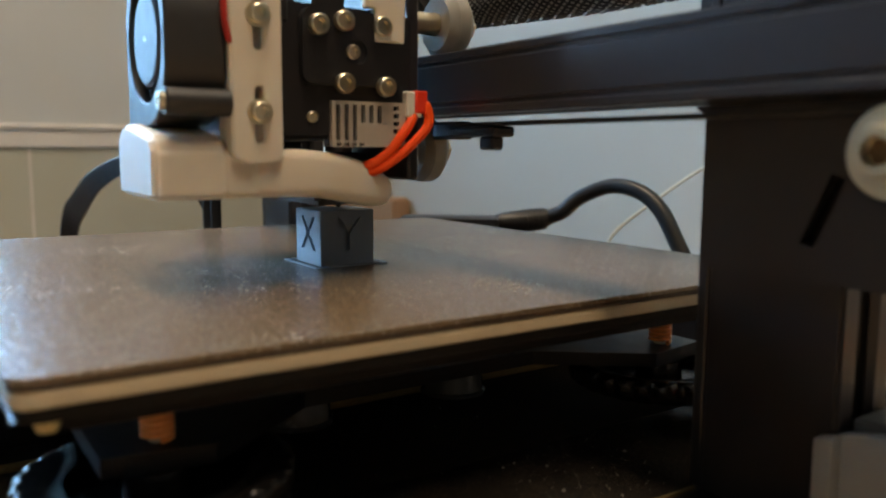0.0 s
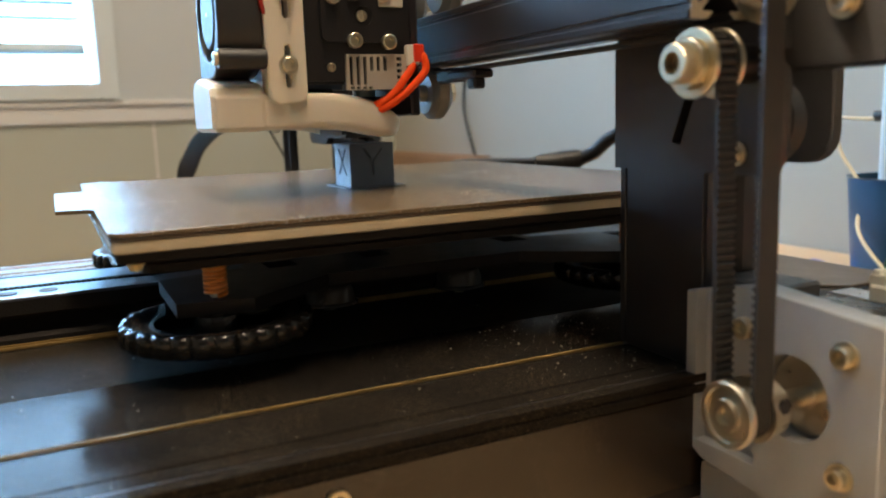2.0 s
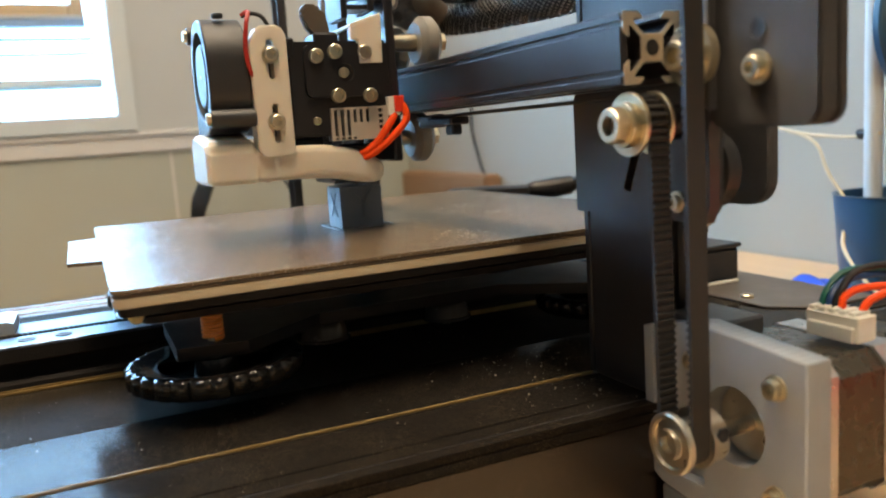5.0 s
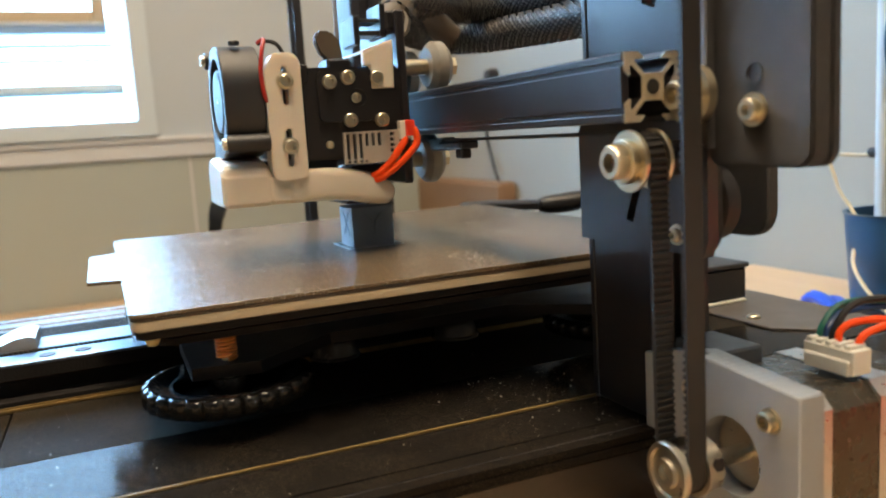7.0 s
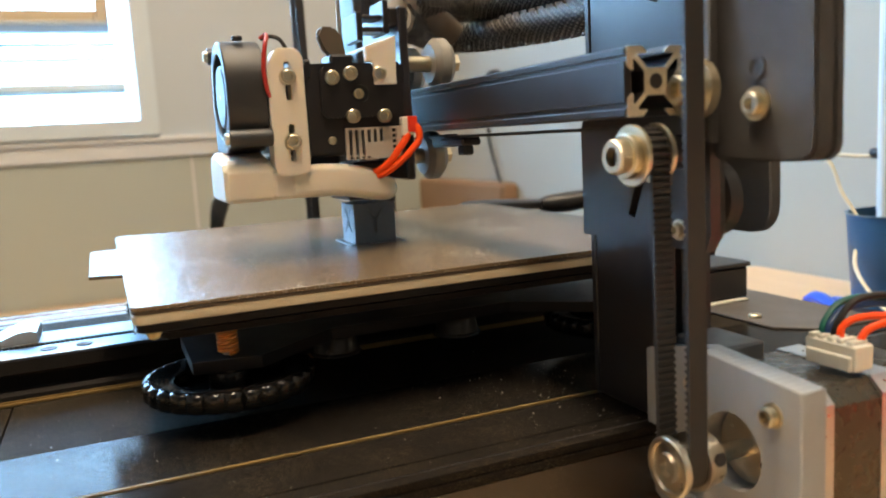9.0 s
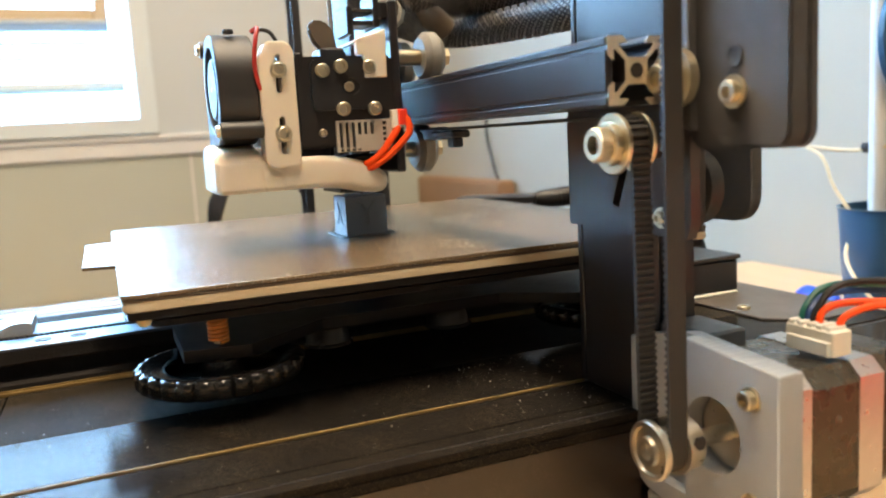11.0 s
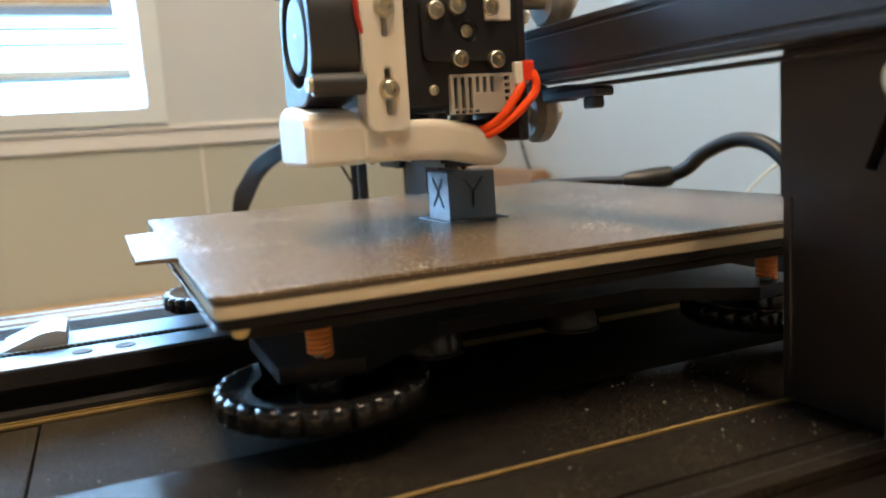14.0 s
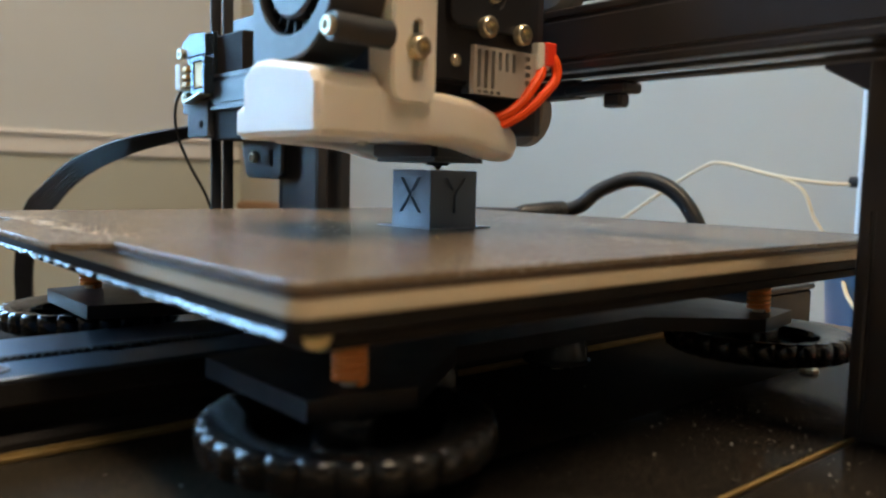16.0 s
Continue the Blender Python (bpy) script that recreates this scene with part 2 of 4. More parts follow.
TABLE = wood_material("light_oak_table_veneer", (0.58, 0.42, 0.26), (0.44, 0.30, 0.17), 0.38)


def glow_material(name, colour, strength):
    m = bpy.data.materials.new(name)
    m.use_nodes = True
    b = m.node_tree.nodes["Principled BSDF"]
    b.inputs["Base Color"].default_value = (*colour, 1)
    b.inputs["Emission Color"].default_value = (*colour, 1)
    b.inputs["Emission Strength"].default_value = strength
    return m


def glass_material(name, colour=(1, 1, 1), rough=0.02):
    m = bpy.data.materials.new(name)
    m.use_nodes = True
    b = m.node_tree.nodes["Principled BSDF"]
    b.inputs["Base Color"].default_value = (*colour, 1)
    b.inputs["Roughness"].default_value = rough
    b.inputs["Transmission Weight"].default_value = 1.0
    b.inputs["IOR"].default_value = 1.45
    return m


OUTSIDE = glow_material("bright_overcast_outside", (0.62, 0.85, 1.0), 1.5)
BRIGHT_SKY = glow_material("bright_white_sky", (0.75, 0.89, 1.0), 3.0)
GLASS = glass_material("window_glass")
LAMP = glow_material("warm_lamp_diffuser", (1.0, 0.82, 0.6), 4.0)

# ---------------------------------------------------------------- builders (millimetres)
MM = 0.001


def soften(bm, width, seg=1):
    if width:
        edges = [e for e in bm.edges if len(e.link_faces) == 2 and e.calc_face_angle(0) > 0.6]
        bmesh.ops.bevel(bm, geom=edges, offset=width, segments=seg, affect="EDGES", clamp_overlap=True)
    return bm


def box(x0, x1, y0, y1, z0, z1, b=0.3, seg=1):
    bm = bmesh.new()
    bmesh.ops.create_cube(bm, size=1)
    for v in bm.verts:
        v.co = ((x0 + x1) / 2 + v.co.x * (x1 - x0), (y0 + y1) / 2 + v.co.y * (y1 - y0), (z0 + z1) / 2 + v.co.z * (z1 - z0))
    return soften(bm, b, seg)


def along(ax, u, v, w):
    """A point with w along the axis and u, v across it."""
    return {"x": (w, u, v), "y": (u, w, v), "z": (u, v, w)}[ax]


def prism(pts, ax, a0, a1, b=0.0, seg=1):
    bm = bmesh.new()
    low, high = [bm.verts.new(along(ax, u, v, a0)) for u, v in pts], [bm.verts.new(along(ax, u, v, a1)) for u, v in pts]
    bm.faces.new(low), bm.faces.new(high)
    for i in range(len(pts)):
        j = (i + 1) % len(pts)
        bm.faces.new((low[i], low[j], high[j], high[i]))
    bmesh.ops.recalc_face_normals(bm, faces=bm.faces)
    return soften(bm, b, seg)


def lathe(profile, c, ax, n=28):
    """Turns (radius, height) pairs about the axis through c."""
    bm, rings = bmesh.new(), []
    for r, h in profile:
        ring = []
        for i in range(n if r > 0 else 1):
            a = 2 * math.pi * i / n
            p = Vector(along(ax, r * math.cos(a), r * math.sin(a), h)) + Vector(c)
            ring.append(bm.verts.new(p))
        rings.append(ring)
    for a, b in zip(rings, rings[1:]):
        for i in range(n):
            j = (i + 1) % n
            f = [a[i % len(a)], a[j % len(a)], b[j % len(b)], b[i % len(b)]]
            f = [v for k, v in enumerate(f) if v not in f[:k]]
            if len(f) > 2:
                bm.faces.new(f)
    bmesh.ops.recalc_face_normals(bm, faces=bm.faces)
    return bm


def rod(c, ax, r, h, n=24, e=0.3):
    e = min(e, r * 0.4, abs(h) * 0.4)
    s = math.copysign(e, h)
    return lathe([(0, 0), (r - e, 0), (r, s), (r, h - s), (r - e, h), (0, h)], c, ax, n)


def smooth_line(pts, steps=6):
    out = []
    P = [Vector(p) for p in pts]
    P = [P[0] * 2 - P[1], *P, P[-1] * 2 - P[-2]]
    for i in range(1, len(P) - 2):
        for k in range(steps):
            t = k / steps
            a, b, c, d = P[i - 1:i + 3]
            out.append(0.5 * (2 * b + (c - a) * t + (2 * a - 5 * b + 4 * c - d) * t * t + (3 * b - a - 3 * c + d) * t ** 3))
    return out + [P[-2]]


def sweep(line, section, up=(0, 0, 1), closed=True):
    """Carries a section of (side, up) pairs, one list for all or one for each point, along a line."""
    bm, rings = bmesh.new(), []
    side = None
    for i, p in enumerate(line):
        d = (line[min(i + 1, len(line) - 1)] - line[max(i - 1, 0)]).normalized()
        if side is None:
            side = d.cross(Vector(up))
            side = (side if side.length > 0.05 else d.cross(Vector((1, 0.2, 0)))).normalized()
        side = (side - d * side.dot(d)).normalized()
        top = side.cross(d)
        sec = section[i] if isinstance(section[0], list) else section
        rings.append([bm.verts.new(p + side * u + top * v) for u, v in sec])
    n = len(rings[0])
    for a, b in zip(rings, rings[1:]):
        for i in range(n if closed else n - 1):
            j = (i + 1) % n
            bm.faces.new((a[i], a[j], b[j], b[i]))
    bm.faces.new(rings[0]), bm.faces.new(rings[-1])
    bmesh.ops.recalc_face_normals(bm, faces=bm.faces)
    return bm


def ring_of(r, n=10, ry=None):
    return [(r * math.cos(2 * math.pi * i / n), (ry or r) * math.sin(2 * math.pi * i / n)) for i in range(n)]


def pipe(pts, r, n=10, steps=6):
    return sweep(smooth_line(pts, steps), ring_of(r, n))


def joined(*bms):
    out = bms[0]
    for bm in bms[1:]:
        me = bpy.data.meshes.new("tmp")
        bm.to_mesh(me)
        out.from_mesh(me)
        bpy.data.meshes.remove(me)
        bm.free()
    return out


def mesh_of(name, bm, material, base=(0, 0, 0)):
    for v in bm.verts:
        v.co = (v.co - Vector(base)) * MM
    me = bpy.data.meshes.new(name)
    bm.to_mesh(me)
    bm.free()
    me.materials.append(material)
    for p in me.polygons:
        p.use_smooth = True
    me.set_sharp_from_angle(angle=radians(35))
    return me


BASES = {}


def thing(name, base, label, category, group=""):
    ob = new(name)
    ob.empty_display_size = 0.01
    ob.location = Vector(base) * MM
    BASES[ob] = base
    return tagged(ob, label, category, group)


def part(name, bm, material, parent, label="", kind=""):
    ob = new(name, mesh_of(name, bm, material, BASES[parent]))
    ob.parent = parent
    BASES[ob] = BASES[parent]
    return tagged(ob, label, kind=kind)


def single(name, bm, material, label, category, kind="", group=""):
    return tagged(new(name, mesh_of(name, bm, material)), label, category, group, kind)


def cut(bm, *cutters):
    """The mesh less the cutters."""
    me = bpy.data.meshes.new("tmp")
    bm.to_mesh(me)
    bm.free()
    ob, knives = new("tmp", me), []
    for c in cutters:
        k = bpy.data.meshes.new("tmp_cutter")
        c.to_mesh(k)
        c.free()
        knives.append(new("tmp_cutter", k))
        mod = ob.modifiers.new("cut", "BOOLEAN")
        mod.operation, mod.object, mod.solver = "DIFFERENCE", knives[-1], "EXACT"
    done = bpy.data.meshes.new_from_object(ob.evaluated_get(bpy.context.evaluated_depsgraph_get()))
    out = bmesh.new()
    out.from_mesh(done)
    for o in (ob, *knives):
        data = o.data
        bpy.data.objects.remove(o)
        bpy.data.meshes.remove(data)
    bpy.data.meshes.remove(done)
    return out


def melted(bm, size=0.6, rounds=2):
    """The mesh fused into one skin with soft seams."""
    me = bpy.data.meshes.new("tmp")
    bm.to_mesh(me)
    bm.free()
    ob = new("tmp", me)
    mod = ob.modifiers.new("fuse", "REMESH")
    mod.mode, mod.voxel_size = "VOXEL", size
    mod = ob.modifiers.new("ease", "SMOOTH")
    mod.factor, mod.iterations = 0.5, rounds
    done = bpy.data.meshes.new_from_object(ob.evaluated_get(bpy.context.evaluated_depsgraph_get()))
    out = bmesh.new()
    out.from_mesh(done)
    bpy.data.objects.remove(ob)
    bpy.data.meshes.remove(me)
    bpy.data.meshes.remove(done)
    return out


def slot_profile(w, h, slots_u, slots_v):
    """Outline of a slotted extrusion centred on 0, 0, with that many slots on the u faces and the v faces."""
    def side(length, count):
        pts = [(-length / 2, 0)]
        for k in range(count):
            m = (k - (count - 1) / 2) * 20
            pts += [(m - 4.6, 0), (m - 3.1, 1.5), (m - 3.1, 2.0), (m - 6.0, 2.0), (m - 6.0, 2.7), (m - 2.9, 5.9), (m + 2.9, 5.9), (m + 6.0, 2.7), (m + 6.0, 2.0), (m + 3.1, 2.0), (m + 3.1, 1.5), (m + 4.6, 0)]
        return pts
    out = [(u, -h / 2 + d) for u, d in side(w, slots_u)] + [(w / 2 - d, v) for v, d in side(h, slots_v)]
    out += [(-u, h / 2 - d) for u, d in side(w, slots_u)] + [(-w / 2 + d, -v) for v, d in side(h, slots_v)]
    return out


def screw(parent, c, ax, s, r=2.75, h=3.0, washer=0.0, name="screw", label=""):
    """A socket-head screw whose head rises along s * axis from the point c on its seat."""
    hex_r = r * 0.52
    prof = [(0, 0)]
    if washer:
        prof += [(washer, 0), (washer, s * 0.7), (r, s * 0.7)]
    else:
        prof += [(r, 0)]
    prof += [(r, s * (h - 0.4)), (r - 0.4, s * h), (hex_r, s * h), (hex_r, s * h * 0.35), (0, s * h * 0.35)]
    return part(name, lathe(prof, c, ax, 18), NICKEL, parent, label)


def rounded(u0, u1, v0, v1, r, n=5):
    out = []
    for cu, cv, a0 in ((u1 - r, v1 - r, 0), (u0 + r, v1 - r, 90), (u0 + r, v0 + r, 180), (u1 - r, v0 + r, 270)):
        out += [(cu + r * math.cos(radians(a0 + 90 * k / n)), cv + r * math.sin(radians(a0 + 90 * k / n))) for k in range(n + 1)]
    return out

# ---------------------------------------------------------------- the room
def slab(name, bm, material, label, category="wall"):
    return single(name, bm, material, label, category, "structure")


# window wall with its opening (y -980..-73, z 186..1300), upper paint and lower boarding
slab("wall_west_lower", box(-1140, -1023, -2600, 400, -730, 148, 0), WALL_LOW, "beige boarded lower part of the window wall")
slab("wall_west_upper", joined(box(-1140, -1023, -73, 400, 183, 1700, 0), box(-1140, -1023, -2600, -980, 183, 1700, 0),
     box(-1140, -1023, -980, -73, 1300, 1700, 0)), WALL_UP, "off-white painted wall round the window")
slab("trim", joined(box(-1140, -1018, -2600, 398, 148, 174, 2, 2), box(-1140, -1014, -2600, 398, 173, 183, 3, 3)), TRIM, "white painted dado rail below the window", "trim")
for y in (-700, -20):
    slab("trim_joint", box(-1023, -1021.5, y - 1.5, y + 1.5, -700, 148, 0), TRIM, "narrow cover strip between beige wall boards", "trim")
slab("wall_north", box(-1140, 2600, 400, 500, -730, 1700, 0), WALL_BACK, "plain cool white back wall")
slab("wall_east", box(2500, 2600, -2600, 400, -730, 1700, 0), BROWN_WALL, "brown panelled side wall")
slab("wall_south", box(-1140, 2600, -2700, -2600, -730, 1700, 0), DARK_WALL, "tan panelled wall behind the camera")
slab("ceiling", box(-1140, 2600, -2700, 500, 1700, 1760, 0), CEILING_PAINT, "beige painted ceiling", "ceiling")
slab("floor", box(-1140, 2600, -2700, 500, -790, -730, 0), FLOOR_MAT, "dark brown floor", "floor")
slab("backdrop", box(-1800, -1790, -3200, 900, -600, 540, 0), OUTSIDE, "pale distance outside the window", "backdrop")
slab("backdrop_sky", box(-1800, -1790, -3200, 900, 540, 2300, 0), BRIGHT_SKY, "bright overcast sky outside the window", "backdrop")

win = tagged(thing("window_1", (-1080, -530, 186), "white window frame with bright outdoor light behind", "window"), kind="structure")
part("window_frame", joined(box(-1110, -1012, -94.5, -66, 184, 1302, 2, 2), box(-1110, -1012, -982, -956, 184, 1302, 2, 2),
     box(-1110, -1012, -956, -94.5, 184, 211, 2, 2), box(-1110, -1012, -956, -94.5, 1280, 1302, 2, 2)), FRAME_PAINT, win)
part("sash", joined(box(-1104, -1074, -144, -123, 374, 1280, 3), box(-1104, -1074, -956, -144, 374, 394, 3), box(-1104, -1074, -956, -934, 394, 1280, 3)), SASH_WOOD, win, "tan wooden sash")
part("sash_rail", box(-1108, -1066, -956, -123, 369, 373.5, 1), FRAME_PAINT, win, "white lower rail of the sash")
# bar that carries the painted blue shade below the sash
part("weather_bar", box(-1106, -1068, -956, -123, 356, 368.8, 1.5), RAIL_SHADE, win, "bar under the sash with its shade painted blue-grey")
for y, z in ((-116, 337), (-110, 313)):
    part("seal", box(-1108, -1066, -956, y, z, z + 3.2, 0.6), SEAL, win, "thin grey-brown window seal")
part("inner_rail", prism([(-1100, 258), (-1072, 258), (-1066, 264), (-1072, 276), (-1100, 276)], "y", -956, -108, 0), PALE_RAIL, win, "narrow pale rail across the glass")
pane = part("pane", box(-1092, -1088, -956, -94.5, 211, 1280, 0), GLASS, win, "clear glass pane")
pane.visible_shadow = False
lamp = thing("ceiling_lamp", (250, -220, 1700), "long flat ceiling lamp with a warm diffuser", "lamp")
part("frame", joined(box(-520, 1020, -390, -50, 1672, 1699.9, 4)), FRAME_PAINT, lamp)
part("diffuser", box(-505, 1005, -375, -65, 1662, 1671.9, 3), LAMP, lamp, "glowing warm diffuser")
red = thing("red_box", (375, 160, 20), "flat red card box lying beside the motor", "box")
part("body", box(328, 422, 90, 232, 20.1, 31, 0.6), RED_CARD, red)
part("lid", box(327, 423, 89, 233, 31.1, 36, 0.6), RED_CARD, red)

table = thing("table", (350, -150, -730), "light oak veneered table under the printer", "table")
part("tabletop", box(-187, 1000, -750, 397, -5, 20, 1.5, 2), TABLE, table)
for x in (-150, 950):
    for y in (-700, 370):
        part("leg", box(x - 22, x + 22, y - 22, y + 22, -730, -5, 2), FRAME_PAINT, table)

# a brown veneered chair back by the far wall and a low wooden bench top further off
panel = thing("wooden_panel", (-815, 380, -730), "brown veneered panel standing against the back wall", "panel")
part("board", box(-980, -652, 370, 398, -250, 83, 4, 3), BOARD_WOOD, panel)
part("leg", box(-975, -945, 372, 398, -730, -250, 3), BOARD_WOOD, panel)
part("leg", box(-690, -660, 372, 398, -730, -250, 3), BOARD_WOOD, panel)
bench = thing("bench", (-880, -350, -730), "light wooden bench beside the window wall", "bench")
part("seat", box(-1020, -760, -1200, 10, -110, -78, 3, 2), TABLE, bench)
for y in (-1100, -60):
    part("leg", box(-1000, -780, y - 25, y + 25, -730, -110, 3), TABLE, bench)

# ---------------------------------------------------------------- printer base
base = thing("printer_base", (0, 0, 20), "low black base of a desktop printer with dusty deck panels", "printer base")
part("side_beam", prism([(157 + u, 40 + v) for u, v in slot_profile(38, 40, 2, 2)], "y", -262, 172, 0), BLACK, base, "black slotted side extrusion")
part("side_beam", prism([(-163 + u, 40 + v) for u, v in slot_profile(38, 40, 2, 2)], "y", -262, 172, 0), BLACK, base, "black slotted side extrusion")
part("slot_cover", box(140.2, 163.9, -262, 172, 58.2, 60.1, 0.15), DECK, base, "dusty black cover strip")
part("slot_cover", box(164.7, 171.6, -262, 172, 58.2, 60.1, 0.15), DECK, base, "narrow black cover strip")
part("slot_cover", box(172.4, 177.2, -262, 172, 57.5, 60.1, 0.12), DECK, base, "narrow black edge strip")
part("edge_rib", box(174.6, 177.2, -262, 172, 54.0, 57.1, 0.3), DECK, base, "black rib below the deck edge")
part("side_cover", box(175.2, 176.2, -262, 172, 24.5, 53.6, 0.3), SIDE, base, "black side cover tinted brown for the table's reflection")
# added bead; its gold colour stands for the lit, dusty seam edge
part("edge_bead", box(137.7, 139.9, -262, -1, 58.0, 60.7, 0.7, 2), BEAD, base, "bead painted as the golden highlight on the dusty deck edge")
part("deck_panel", prism([(23.4, 55.7), (91.2, 55.7), (91.2, 59.8), (23.4, 58.6)], "y", -206.4, 175, 0.2), DULL_DECK, base, "dull dusty black deck panel")
part("deck_panel", prism([(23.4, 55.7), (91.2, 55.7), (91.2, 59.4), (23.4, 58.2)], "y", -262, -207.2, 0.2), DULL_DECK, base, "dull black front deck panel")
part("deck_strip", prism([(91.3, 55.7), (137.6, 55.7), (137.6, 60.6), (91.3, 59.8)], "y", -262, 175, 0.2), DECK, base, "smooth shiny black deck strip")
part("deck_panel", box(-143, -26.5, -262, 175, 56, 60, 0.6), DULL_DECK, base, "dusty black deck panel")
part("body", box(-143, 137, -258, 170, 24, 55.6, 1), BLACK, base, "black sheet-metal body")
part("deck_lip", box(20.9, 23.2, -262, 108, 58, 60.6, 0.9, 2), BEAD, base, "bare metal lip beside the rail")
part("rear_cover", prism([(30, 117), (108, 117), (124, 134), (124, 171), (30, 171)], "z", 60.1, 61.2, 0.3), DUSTY, base, "black rear cover sheet")
screw(base, (89, 124.6, 61.2), "z", 1, 3.2, 1.6)
screw(base, (95.7, 66.3, 59.8), "z", 1, 3.2, 1.6)
screw(base, (-86, -190, 60.1), "z", 1, 3.2, 1.6)
part("screw", lathe([(3.1, 0), (3.1, 1.4), (1.9, 1.4), (1.9, 0.2), (0, 0.2)], (176.2, -117.5, 47.4), "x", 18), NICKEL, base, "ring-shaped socket screw in the side")
part("screw_socket", lathe([(1.8, 0.3), (1.8, 0.6), (0, 0.6)], (176.2, -117.5, 47.4), "x", 12), BLACK, base, "dark socket of the screw")
for x in (150, -160):
    for y in (-230, 150):
        part("foot", rod((x, y, 20), "z", 9, 4.0), BLACK_PLASTIC, base, "black rubber foot")

rail = thing("y_rail", (0, 0, 24), "grey slotted bed rail with a toothed belt", "rail")
part("extrusion", prism([(u, 56.5 + v) for u, v in slot_profile(40, 40, 2, 2)], "y", -262, 108, 0), INSULATION, rail, "black slotted extrusion")
part("rear_flange", box(-31, -20.2, -262, 108, 60, 77.2, 0.4), ALU_RAIL, rail, "pale flange along the rail")
for x0, x1 in ((-19.8, -2.8), (1.4, 19.8)):
    part("top_strip", box(x0, x1, -262, 108, 75.6, 77.7, 0.3), ALU_RAIL, rail, "smooth pale top strip")
part("belt", box(-2.7, -0.9, -258, 106, 72.5, 78.4, 0.2), BELT, rail, "black toothed belt on edge")
teeth = bmesh.new()
for k in range(181):
    y = -257 + k * 2
    vs = [teeth.verts.new(p) for p in ((-0.9, y, 72.5), (-0.9, y, 78.3), (0.6, y + 0.25, 78.3), (0.6, y + 0.25, 72.5), (0.6, y + 0.95, 72.5), (0.6, y + 0.95, 78.3), (-0.9, y + 1.2, 78.3), (-0.9, y + 1.2, 72.5))]
    for q in ((0, 1, 2, 3), (3, 2, 5, 4), (4, 5, 6, 7), (0, 3, 4, 7), (1, 6, 5, 2)):
        teeth.faces.new([vs[i] for i in q])
part("belt_teeth", teeth, BELT, rail)
part("end_cap", prism([(-219, 77.8), (-197, 77.8), (-197, 82.6), (-200, 83.6), (-205, 83.2), (-219, 78)], "x", -31, -4.4, 0.8), PALE_ALU, rail, "bare metal end bracket of the rail")
for y in (-192, -178):
    part("screw", lathe([(3.4, 0), (3.4, 0.35), (2.2, 0.3), (1.7, 0.1), (0, 0.1)], (10.5, y, 77.7), "z", 20), RUST, rail, "rusty countersunk screw")

# ---------------------------------------------------------------- uprights
def upright(name, x0, label):
    up = thing(name, (x0 + 20, 10, 60), label, "upright", "uprights of the printer frame")
    part("extrusion", prism([(x0 + 20 + u, 10 + v) for u, v in slot_profile(40, 20, 2, 1)], "z", 60.2, 420, 0), BLACK, up)
    part("slot_cover", joined(box(x0 + 4.2, x0 + 39, -0.6, 1.6, 60.2, 420, 0.25), box(x0 + 0.5, x0 + 3.2, -0.6, 0.5, 60.2, 420, 0.25)), BLACK, up, "flat black cover strip with a grooved edge")
    return up


upright("upright", 135.8, "black slotted aluminium upright beside the motor")
upright("upright", -172.0, "black slotted aluminium upright beside the limit switch")

# ---------------------------------------------------------------- gantry beam and its carriage
gantry = thing("gantry_beam", (10, -18, 160), "black slotted cross beam with a sawn end", "beam")
prof = [(-18.2 + u, 170.2 + v) for u, v in slot_profile(19.4, 19.4, 1, 1)]
part("extrusion", prism(prof, "x", -235, 197.4, 0), BLACK, gantry)
part("cut_end", prism(prof, "x", 197.4, 197.8, 0), RAW_ALU, gantry, "sawn bare aluminium end")
part("bore", rod((197.75, -18.2, 170.2), "x", 2.2, 0.15, 16, 0.02), BLACK, gantry, "dark hole in the beam end")
part("slot_cover", joined(box(-235, 197.3, -28.5, -26.0, 164.3, 176.1, 0.3), box(-235, 197.3, -28.5, -27.0, 160.7, 163.0, 0.3), box(-235, 197.3, -28.5, -27.0, 177.4, 179.7, 0.3)), BLACK, gantry, "flat black cover strip with grooved edges")
part("belt", box(-230, 196, -21.5, -15.5, 157.0, 158.2, 0.2), BELT, gantry, "black toothed drive belt")
part("belt_clip", joined(box(52, 76, -23, -14, 153.6, 156.9, 0.8), box(66, 73, -21, -16, 149.5, 153.8, 0.8), box(40, 56, -22, -15, 153.0, 158.8, 1.0)), BLACK_PLASTIC, gantry, "black belt clip")

plate = thing("gantry_plate", (175, -4, 150), "black carriage plate with an angled slot", "plate")
body = prism([(141, 120.8), (204, 120.8), (206, 126), (206, 212), (200, 216), (150, 216), (158, 192), (141, 158)], "y", -6.5, -3.0, 0)
body = cut(body, prism([(167.5, 129.3), (171, 128.5), (177.6, 144), (174, 145)], "y", -10, 0), prism([(178, 196), (184, 194), (190, 206), (184, 208)], "y", -10, 0))
part("body", soften(body, 0), BLACK, plate)
for z in (184, 206):
    screw(plate, (203.4, -6.5, z), "y", -1, 2.75, 3.2, 4.4)
screw(plate, (193, -6.5, 126.5), "y", -1, 2.2, 2.4, 3.2)
for x, z in ((187.0, 134.5), (187.0, 205)):
    w = part("roller", lathe([(4, -5), (9, -5), (12, -2.4), (12, 2.4), (9, 5), (4, 5)], (x, 10, z), "y", 28), BLACK_PLASTIC, plate, "dark roller running on the upright")
    part("axle", rod((x, -3, z), "y", 2.6, 22, 14), NICKEL, w, "nickel axle")
part("rear_plate", prism([(113, 162), (136, 149), (172, 149), (172, 215), (113, 215)], "y", 24.0, 28.0, 0.5), BLACK, plate)
